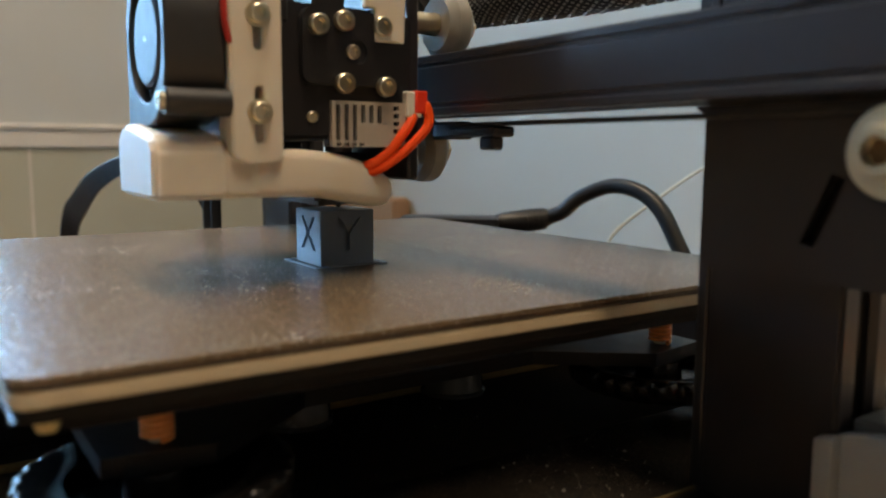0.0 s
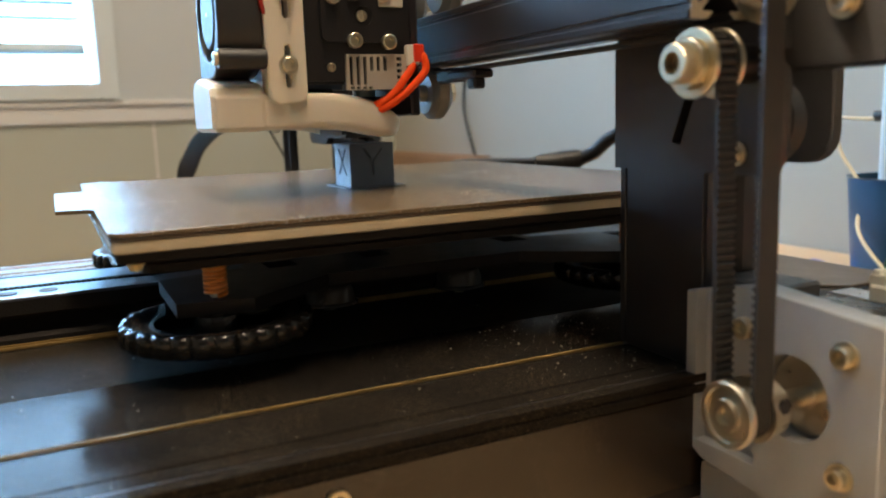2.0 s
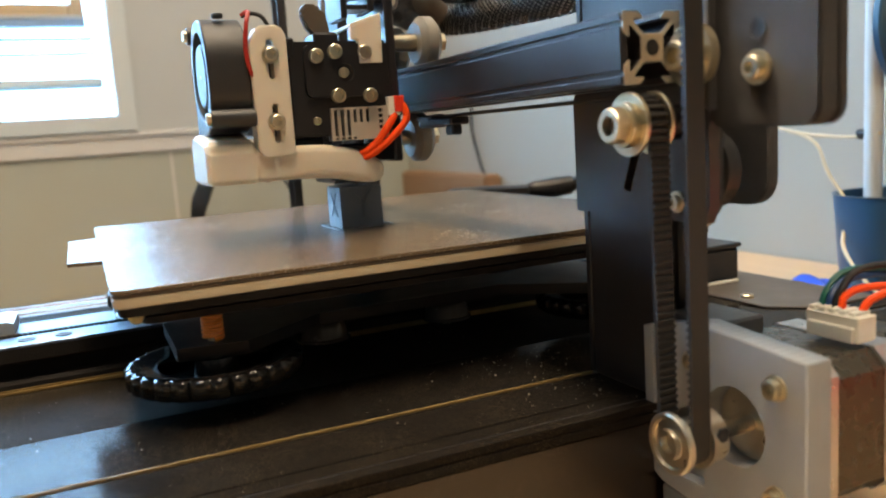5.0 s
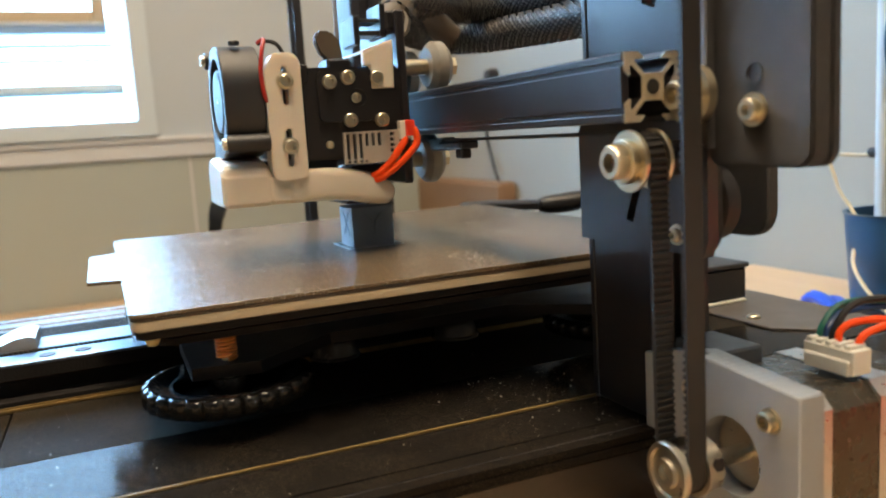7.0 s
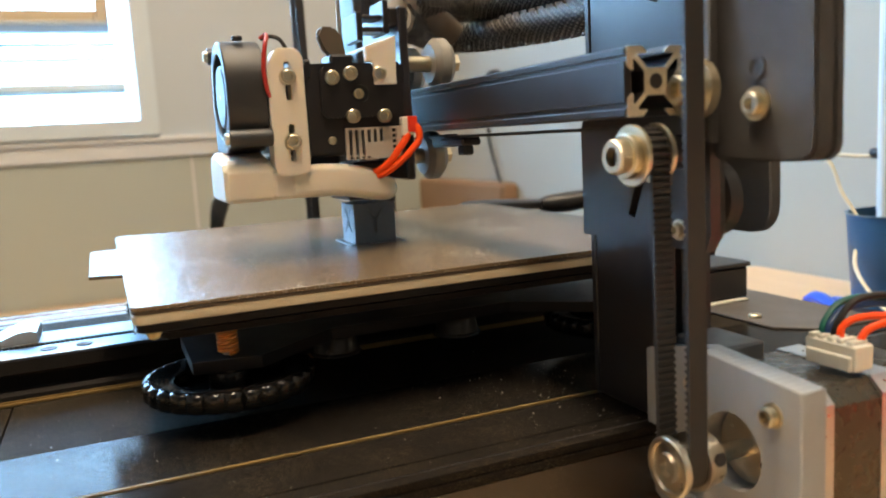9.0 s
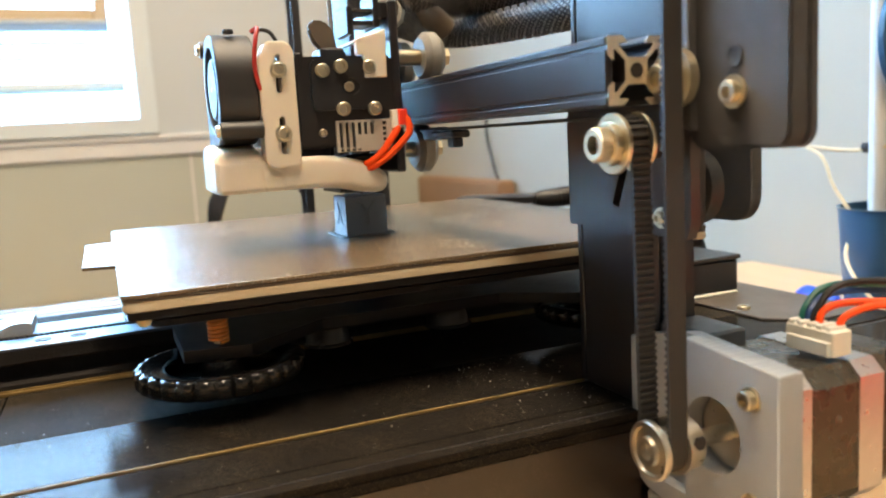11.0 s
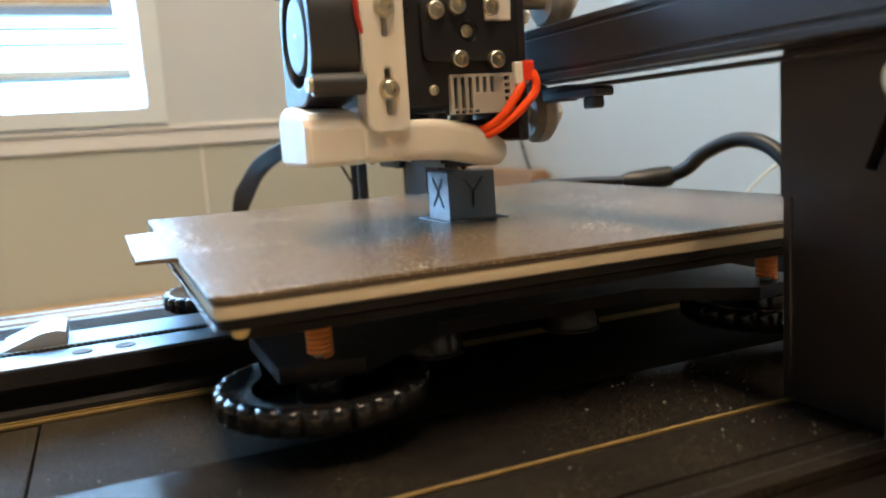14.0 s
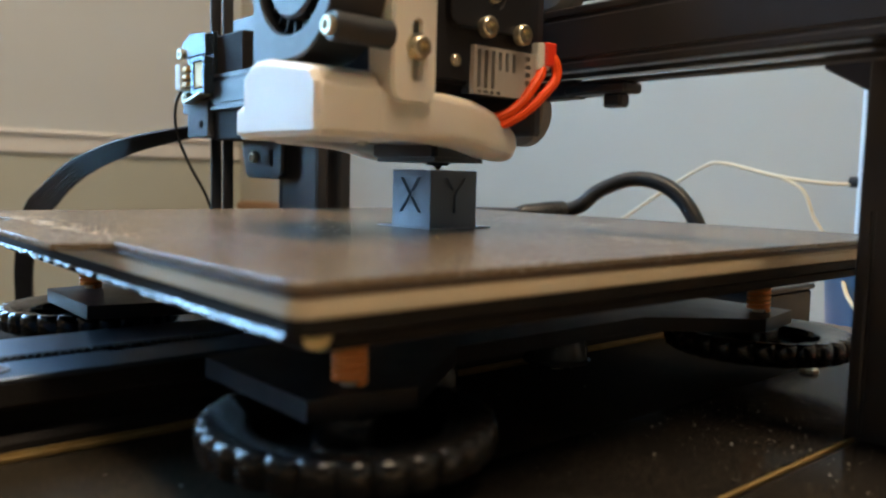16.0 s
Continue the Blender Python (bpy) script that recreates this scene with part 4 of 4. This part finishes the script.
# white bracket with slotted holes
wb = prism([(-99.2, 149), (-98.2, 146.6), (-95.8, 145.6), (-88.2, 145.6), (-85.8, 146.6), (-84.8, 149), (-84.8, 192), (-86.2, 195), (-88.5, 196.2), (-94.4, 196.2), (-96.0, 195.3), (-99.2, 189)], "x", HX - 7.5, HX + 3.2, 0)
wb = cut(wb, *[prism(rounded(-92.6, -90.4, z0, z0 + 15, 1.05, 4), "x", HX - 9, HX + 6) for z0 in (151.2, 175.8)])
part("side_bracket", soften(wb, 0.5, 2), WHITE_PRINT, head, "white printed bracket with slotted holes")
screw(head, (HX + 3.2, -91.5, 185.0), "x", 1, 2.7, 2.8, 3.5)
screw(head, (HX + 3.2, -91.5, 159.4), "x", 1, 2.7, 2.8, 3.5)

# part-cooling blower, its intake facing the front
def blower():
    outline = rounded(20.5, 60.5, 155.8, 201.0, 18.5, 12)
    outline = outline[:26] + [(20.5, 153.2), (21.3, 152.4), (35.0, 152.4), (36.0, 155.8)] + outline[39:]
    b = cut(prism(outline, "y", -115.4, -99.5, 0), lathe([(0, 0), (17.0, 0), (17.0, 9), (0, 9)], (40.5, -118.1, 179), "y", 48))
    casing = part("blower", soften(b, 0.5), FAN_GREY, head, "dark blower fan facing forward")
    hub = part("rotor_hub", lathe([(0, 0), (12.0, 0), (12.8, 0.8), (12.8, 8), (0, 8)], (40.5, -115.1, 179), "y", 40), FAN_GREY, casing)
    part("axle", rod((40.5, -115.3, 179), "y", 0.9, 1, 12), STEEL, casing)
    for k in range(22):
        a = 2 * math.pi * k / 22
        v = box(40.5 + 13.0, 40.5 + 16.6, -112.6, -109.7, 178.75, 179.25, 0)
        bmesh.ops.rotate(v, cent=(40.5, 0, 179), matrix=Matrix.Rotation(a, 3, "Y"), verts=v.verts)
        part("blade", v, FAN_GREY, casing)
    for x, z in ((61.2, 161.6), (21.0, 197.5)):
        part("boss", rod((x, -116.3, z), "y", 3.6, 17, 20), FAN_GREY, casing)
        screw(casing, (x, -116.3, z), "y", -1, 2.4, 1.6)
    part("lug", rod((50, -108, 200.6), "z", 2.2, 1.8, 14), FAN_GREY, casing)


blower()
part("fan_wire", pipe([(57, -100.0, 200.5), (59.5, -98, 201.5), (62, -99.4, 197), (62.3, -100.6, 188), (62.0, -99.6, 179), (60.5, -97, 176)], 0.9, 8), DARK_RED, head, "dark red fan wire")
part("fan_wire", pipe([(57, -100, 200.2), (59, -96.5, 201.0), (60.5, -93, 199.5), (61, -90.5, 195)], 0.8, 8), BLACK_WIRE, head, "black fan wire")

# white duct: a box under the blower that splits into two tusks beside the nozzle
duct = joined(prism([(22, 136), (60.2, 136), (60.2, 149.4), (57.4, 152.8), (34, 156.4), (27.5, 156.2), (22, 152.6)], "y", -119.4, -99.5, 1.3, 3),
              prism([(-101, 136.2), (-84, 136.2), (-84, 147.6), (-101, 149.0)], "x", 24, 60.15, 1.2, 2))
def tusk(x0, x1):
    """A hollow-looking printed horn that droops to a blunt rounded end."""
    shape = [(-92, 0.0, 142.6, 6.2, 6.3), (-79, 0.2, 142.7, 6.0, 6.9), (-67, 0.5, 141.7, 5.8, 6.9), (-57, 0.9, 139.4, 5.6, 6.7), (-50.5, 1.0, 137.3, 5.0, 5.6), (-47, 1.0, 136.1, 3.9, 4.3), (-45.2, 1.0, 135.5, 2.0, 2.2)]
    pts = smooth_line([(x0 + (x1 - x0) * side, y, z) for y, side, z, w, h in shape], 5)
    sizes = smooth_line([(w, h, i / (len(shape) - 1)) for i, (y, side, z, w, h) in enumerate(shape)], 5)
    secs = []
    for w, h, t in sizes:
        e = 0.32 + 0.5 * t
        secs.append([(w * math.copysign(abs(math.cos(a)) ** e, math.cos(a)), h * math.copysign(abs(math.sin(a)) ** e, math.sin(a))) for a in [2 * math.pi * j / 20 for j in range(20)]])
    return sweep(pts, secs)


whole = joined(duct, tusk(54.5, 51.0), tusk(-4.0, -6.0), box(-10, 26, -106, -88, 137, 147.5, 1.5, 2))
part("duct", melted(whole), WHITE_PRINT, head, "white printed air duct with two curved nozzles")
# hot end
part("heater_block", box(8, 30, -57, -40.6, 137.0, 148.5, 0.8), BLACK_PLASTIC, head, "dark heater block")
part("block_sock", joined(box(4, 37, -63.5, -40.6, 131.6, 139.5, 1.5, 2), lathe([(0, 130.6), (3.4, 130.8), (6.0, 133.0), (0, 133.2)], (18.5, -46.5, 0), "z", 24)), BLACK_PLASTIC, head, "black silicone sock")
part("nozzle", lathe([(0.5, 129.4), (1.2, 130.2), (3.6, 133.2), (4.4, 133.3), (4.4, 136.0), (0, 136.0)], (18.5, -46.5, 0), "z", 20), DARK_BRASS, head, "dark brass nozzle")
part("heat_break", rod((18.5, -46.5, 147), "z", 5, 8, 20), STEEL, head)
part("under_tray", box(24, 56, -100, -66, 136.6, 138.4, 0.6), BLACK_PLASTIC, head)
part("probe_bracket", joined(box(6, 9, -80, -60, 137, 158, 0.5), box(4, 24, -78, -62, 148, 152, 0.5)), BLACK, head)
screw(head, (40, -92, 136.6), "z", -1, 1.6, 1.6)
# wires with their red plug
plug = part("plug", box(52, HX + 0.4, -43.4, -38.2, 159.4, 167.2, 0.4), IVORY, head, "cream socket")
part("plug_face", box(54, HX + 1.4, -40.8, -36.6, 160.6, 167.4, 0.4), PINK, head, "red plug")
part("heater_wire", pipe([(58, -38.6, 165), (60, -36.6, 162.5), (60.6, -36.2, 157.5), (60.2, -40.6, 152.4), (59.0, -46.6, 147.2), (56.5, -53, 143.2), (50, -59, 142)], 1.55, 10), RED_WIRE, head, "orange-red heater wire")
part("heater_wire", pipe([(57, -39.5, 162), (59.2, -41.4, 158.6), (59.4, -44.6, 154.4), (58.6, -48.6, 149.4), (56.5, -53.6, 145.4), (52, -59, 143.5)], 1.55, 10), RED_WIRE, head, "orange-red heater wire")
# top: release lever, white strain plate, cable clamp
part("lever", prism([(-66, 190), (-72.5, 197), (-74.6, 203), (-72.5, 206.6), (-67, 206.4), (-63.4, 202.5), (-62.4, 196.5), (-61.8, 190)], "x", 44.5, 48.0, 0.9, 2), BOOT, head, "dark grey release lever")
part("lever_base", box(38, 53, -71, -60.5, 189.5, 194.5, 1), BLACK_PLASTIC, head)
part("filament", rod((40, -62, 190), "z", 0.9, 90, 10), WHEEL, head, "grey filament strand going up")
part("top_plate", prism([(-57.6, 190.5), (-54.5, 190.5), (-54.5, 181), (-44.6, 181), (-44.0, 200.0), (-48.5, 199.8), (-57.6, 195.4)], "x", HX - 2.4, HX + 0.8, 0.4), WHITE_PRINT, head, "white printed corner plate")
screw(head, (HX + 0.8, -52.4, 185.4), "x", 1, 2.9, 1.6)
part("top_plate_rim", prism([(-57.6, 195.4), (-44, 200), (-44, 201.2), (-57.6, 196.8)], "x", 30, HX + 0.6, 0.3), WHITE_PRINT, head)
clamp = part("cable_clamp", joined(box(34, 52, -58, -55.4, 200, 212, 0.5), box(34, 52, -46, -43.4, 203, 217, 0.5), box(36, 50, -56, -45, 204, 206, 0.4), box(36, 50, -56, -45, 209.5, 211, 0.4), box(33, 53, -44, -36, 206, 214, 1.0)), BLACK_PLASTIC, head, "black cable clamp")
# wheels of the head on the beam
def head_wheel(x, z, r):
    w = part("wheel", lathe([(3.5, -4.8), (r - 2.6, -4.8), (r, -2.2), (r, 2.2), (r - 2.6, 4.8), (3.5, 4.8), (3.5, 3.6), (r - 3.6, 3.6), (r - 3.6, -3.6), (3.5, -3.6)], (x, -18.2, z), "y", 36), WHEEL, head, "worn grey roller on the beam")
    part("spacer", rod((x, -36.3, z), "y", 3.6, 14.4, 20), NICKEL, w)
    part("bearing", rod((x, -22.2, z), "y", 5.6, 8, 24), STEEL, w)
    part("nut", lathe([(0, 0), (4.2, 0), (4.2, 4), (0, 4)], (x, -13.2, z), "y", 6), NICKEL, w)


head_wheel(44.0, 190.6, 11.2)
head_wheel(8.0, 190.6, 11.2)
head_wheel(30.0, 149.4, 11.2)

# braided sleeves that lead from the head to the back
def braid(name, pts, r, label):
    line = smooth_line(pts, 8)
    sl = thing(name, pts[0], label, "cable sleeve", "braided sleeves of the print head")
    part("core", sweep(line, ring_of(r * 0.84, 14)), PALE_CORE, sl, "pale wires inside the sleeve")
    strands = bmesh.new()
    m, n = 3, 22
    fine = smooth_line(pts, 34)
    frames, side = [], None
    for i, p in enumerate(fine):
        d = (fine[min(i + 1, len(fine) - 1)] - fine[max(i - 1, 0)]).normalized()
        side = d.cross(Vector((0, 0, 1))).normalized() if side is None else (side - d * side.dot(d)).normalized()
        frames.append((p, side, side.cross(d)))
    for hand_ in (1, -1):
        for k in range(n):
            prev = None
            for i, (p, s, u) in enumerate(frames):
                a = 2 * math.pi * k / n + hand_ * i * 0.11
                lift = r * (1.0 + 0.035 * math.cos(math.pi * (i * 0.11 * n / math.pi + k)))
                ring = []
                for w in (-0.07, 0.07):
                    ring.append(strands.verts.new(p + (s * math.cos(a + w) + u * math.sin(a + w)) * lift))
                if prev:
                    strands.faces.new((prev[0], prev[1], ring[1], ring[0]))
                prev = ring
    part("braid", strands, BRAID, sl, "open woven braid", "stuff")


braid("cable_sleeve", [(34, -34, 212), (4, -16, 214), (-40, 12, 216), (-64, 36, 216), (-48, 50, 215), (0, 52, 212.5), (60, 51, 210), (130, 52, 211), (175, 58, 220)], 9.0, "thick black braided sleeve behind the print head")
braid("cable_sleeve", [(26, -28, 222), (0, -2, 226), (-34, 24, 230), (-40, 44, 231), (-10, 56, 229), (60, 56, 226), (120, 56, 228), (170, 60, 238)], 9.0, "black braided sleeve with loose weave")
elbow = thing("cable_elbow", (10, -10, 218), "bent brown-grey cable boot above the wheel", "cable boot")
part("boot", sweep(smooth_line([(36, -38, 210), (26, -26, 219), (10, -12, 222), (-4, 2, 218), (-10, 14, 211)], 6), ring_of(6.8, 14)), BOOT, elbow)

# ---------------------------------------------------------------- far side of the gantry
far = thing("gantry_plate", (-190, -5, 150), "black carriage plate with a slotted tongue beside the limit switch", "plate")
tongue = cut(prism([(-216, 157), (-199, 157), (-199.5, 140), (-196, 127), (-192, 124.4), (-160, 124), (-156.5, 127), (-156, 157), (-134, 160), (-134, 214), (-216, 214)], "y", -8, -4, 0),
             prism(rounded(-168.2, -164.6, 130.5, 140, 1.7, 4), "y", -12, 0))
part("body", soften(tongue, 0.3), BLACK, far)
screw(far, (-185, -8, 136), "y", -1, 3.2, 2.4)
for x, z in ((-120, 172), (-184, 190), (-120, 196)):
    part("roller", lathe([(4, -5), (9, -5), (12, -2.4), (12, 2.4), (9, 5), (4, 5)], (x, 10, z), "y", 24), BLACK_PLASTIC, far, "dark roller")
stop = thing("limit_switch", (-205, -30, 146), "limit switch board with brass contacts on a black block", "switch")
part("block", box(-200, -164, -26, -8.1, 144.5, 201, 0.8), INSULATION, stop, "black printed mounting block")
front = cut(box(-225, -198.2, -30, -10, 146.4, 166.6, 0), rod((-206.5, -34, 153.5), "y", 2.3, 30, 18, 0.01))
part("front_block", soften(front, 0.5), STOP_BLACK, stop, "black printed block with a screw hole")
part("board", box(-227, -193, -29.0, -26.4, 168, 203, 0.3), PCB, stop, "dark circuit board")
part("top_cap", prism([(-224, 190.6), (-193, 190.6), (-193, 202), (-213, 203.5), (-224, 199)], "y", -33.5, -29.1, 0.5), PCB, stop)
cage = cut(box(-210, -192.6, -34.5, -29.1, 169.5, 189.6, 0), box(-206.4, -195.2, -38, -31, 172.2, 187.2, 0))
part("switch_body", soften(cage, 0.4), PCB, stop, "dark switch housing")
part("plunger", box(-205.8, -195.8, -34.0, -30.9, 173, 186.6, 0.4), BRASS, stop, "gold-coloured switch plate")
for k in range(3):
    part("contact", box(-221.5, -214.5, -35, -29.1, 174.4 + k * 4.2, 177.4 + k * 4.2, 0.5), BRASS, stop, "gold-coloured contact")
part("terminal", box(-229.5, -222, -35.5, -29.1, 172.8, 187.6, 0.6), IVORY, stop, "white terminal block")
part("lever", prism([(-218, 164.8), (-196, 169.0), (-196, 170.2), (-218, 166.0)], "y", -36, -29.1, 0.1), STEEL, stop, "bent steel lever")
for x, z in ((-223.5, 193.0), (-227.0, 169.2)):
    screw(stop, (x, -33.5 if z > 180 else -29.0, z), "y", -1, 3.2, 2.2)
part("lead", pipe([(-225, -32, 176), (-232, -34, 165), (-236, -32, 150), (-233, -26, 132), (-226, -18, 112), (-222, -10, 85), (-218, -7, 87)], 0.9, 8), BLACK_WIRE, stop, "thin black lead")
fb = thing("lifting_belt", (-197, -20, 60), "two black belt strands rising beside the limit switch", "belt")
part("strand", box(-205.5, -203.9, -25, -19, 58, 420, 0.2), BELT, fb)
part("strand", box(-190.5, -188.9, -25, -19, 58, 420, 0.2), BELT, fb)
part("pulley", rod((-197, -27, 62), "y", 8, 22, 24), STEEL, fb)
fm = thing("motor_bracket", (-215, 8, 20), "plain grey printed bracket under the limit switch", "bracket")
part("body", box(-236, -182.5, -5, 40, 20, 86, 1), GREY_PRINT, fm)
ribbon = thing("flat_cable", (-330, -50, 20), "flat black ribbon cable bending down beside the printer", "cable")
ribbon_line = smooth_line([(-212, -8.8, 153), (-228, -22, 151), (-264, -50, 141.5), (-330, -60, 127), (-400, -60, 107), (-450, -60, 86), (-486, -58, 40), (-486, -54, -20), (-440, -48, -120), (-330, -40, -200), (-190, -35, -4)], 6)
def ridged(w):
    """A flat bundle of seven strands, w half as wide."""
    top = [(-w + 2 * w * k / 28, 1.0 + 0.7 * abs(math.sin(math.pi * k / 4))) for k in range(29)]
    return [(u, -v) for u, v in top] + top[::-1]


part("ribbon", sweep(ribbon_line, [ridged(3.0 + 6.5 * min(1.0, max(0.0, (k - 5) / 22))) for k in range(len(ribbon_line))], (0, 1, 0.35)), CABLE_BLACK, ribbon)

# ---------------------------------------------------------------- behind the printer
psu = thing("control_box", (10, 130, 60), "black plastic box behind the deck", "box")
part("body", box(-60, 56.5, 112, 152, 62.5, 79.5, 1.2), BLACK_PLASTIC, psu)
part("lid", box(-61, 57.5, 111, 153, 79.5, 82.0, 0.6), BLACK_PLASTIC, psu)
part("foot", box(43, 58.5, 109, 150, 61.25, 62.5, 0.4), IVORY, psu, "pale plastic foot")
cup = thing("cup", (30, 313, 20), "dark blue plastic cup on the table", "cup")
part("body", lathe([(0, 20), (31, 20), (32, 22), (37, 92), (38, 93), (35.5, 93), (30, 24), (0, 24)], (30, 313, 0), "z", 40), NAVY, cup)
part("dark_filling", rod((30, 313, 60), "z", 32, 24, 32), BLACK_PLASTIC, cup)
post = thing("white_rod", (16, 309, 84), "thin white rod standing in the blue cup", "rod")
part("rod", rod((16, 309, 84.2), "z", 5.6, 280, 20), FRAME_PAINT, post)
rack = thing("spool", (90, 345, 20), "dark blue spool on a stand with a thin cream strand", "spool")
for x in (27, 81):
    part("rim", lathe([(12, -3), (49, -3), (50, -2), (50, 2), (49, 3), (12, 3)], (x, 345, 200), "x", 56), NAVY, rack)
part("core", lathe([(12, 30), (40, 30), (40, 78), (12, 78)], (0, 345, 200), "x", 40), CREAM_STRAND, rack, "wound cream filament")
part("post", box(87, 95, 330, 360, 20, 207, 2), BLACK_PLASTIC, rack)
part("axle", rod((20, 345, 200), "x", 6, 72, 20), BLACK_PLASTIC, rack)
strand = thing("filament_strand", (-184, 300, 20), "thin cream strand arching behind the printer", "strand")
part("arch", pipe([(-200, 302, 20.9), (-192, 301, 60), (-184, 300, 82), (-141, 300, 112), (-97, 300, 138), (-78, 300, 142), (-36, 300, 133), (-1, 304, 129), (14, 308, 130.6), (22, 308, 131)], 1.3, 8), CREAM_STRAND, strand)
part("branch", pipe([(-36, 300, 133), (-20, 300, 124), (-11, 300, 105), (7, 297, 83), (26, 270, 60), (60, 262, 35), (95, 270, 21)], 1.3, 8), CREAM_STRAND, strand)
part("stop", rod((6, 308, 130.6), "x", 3.6, 6, 16), BLACK_PLASTIC, strand, "small black stopper")
blue = thing("hand_pliers", (0, 285, 20), "small pliers with bright blue handles lying on the table", "pliers")
part("handle", pipe([(-34, 296, 25), (-24, 292, 30), (-10, 286, 30), (6, 278, 26)], 4.6, 12), BLUE_PLASTIC, blue, "bright blue grip")
part("handle", pipe([(-22, 302, 25), (-10, 298, 28), (2, 288, 28), (8, 279, 26)], 4.2, 12), BLUE_PLASTIC, blue, "bright blue grip")
part("jaw", prism([(3, 283), (9, 285), (17, 274), (13, 270), (6, 273)], "z", 21, 28, 1.0), STEEL, blue, "dark steel jaws")
lump = thing("tape_roll", (40, 246, 20), "dark roll lying on the table", "roll")
part("roll", lathe([(11, 20), (21, 20), (22, 22), (22, 34), (21, 36), (11, 36), (11, 20)], (40, 246, 0), "z", 36), BLACK_PLASTIC, lump)
plug = thing("wall_plug", (-705, 385, 240), "small black plug on the back wall", "plug")
part("body", lathe([(0, 400), (11, 400), (12, 394), (9, 384), (0, 383)], (-705, 0, 240), "y", 20), BLACK_PLASTIC, plug)
wallwire = thing("wall_cable", (-730, 390, 160), "thin grey cable hanging on the back wall", "cable")
part("lead", pipe([(-708, 388, 236), (-728, 395, 200), (-733, 394, 152), (-707, 392, 100), (-684, 392, 58), (-640, 392, -60), (-630, 392, -400), (-630, 392, -730)], 2.2, 8), BLACK_WIRE, wallwire)
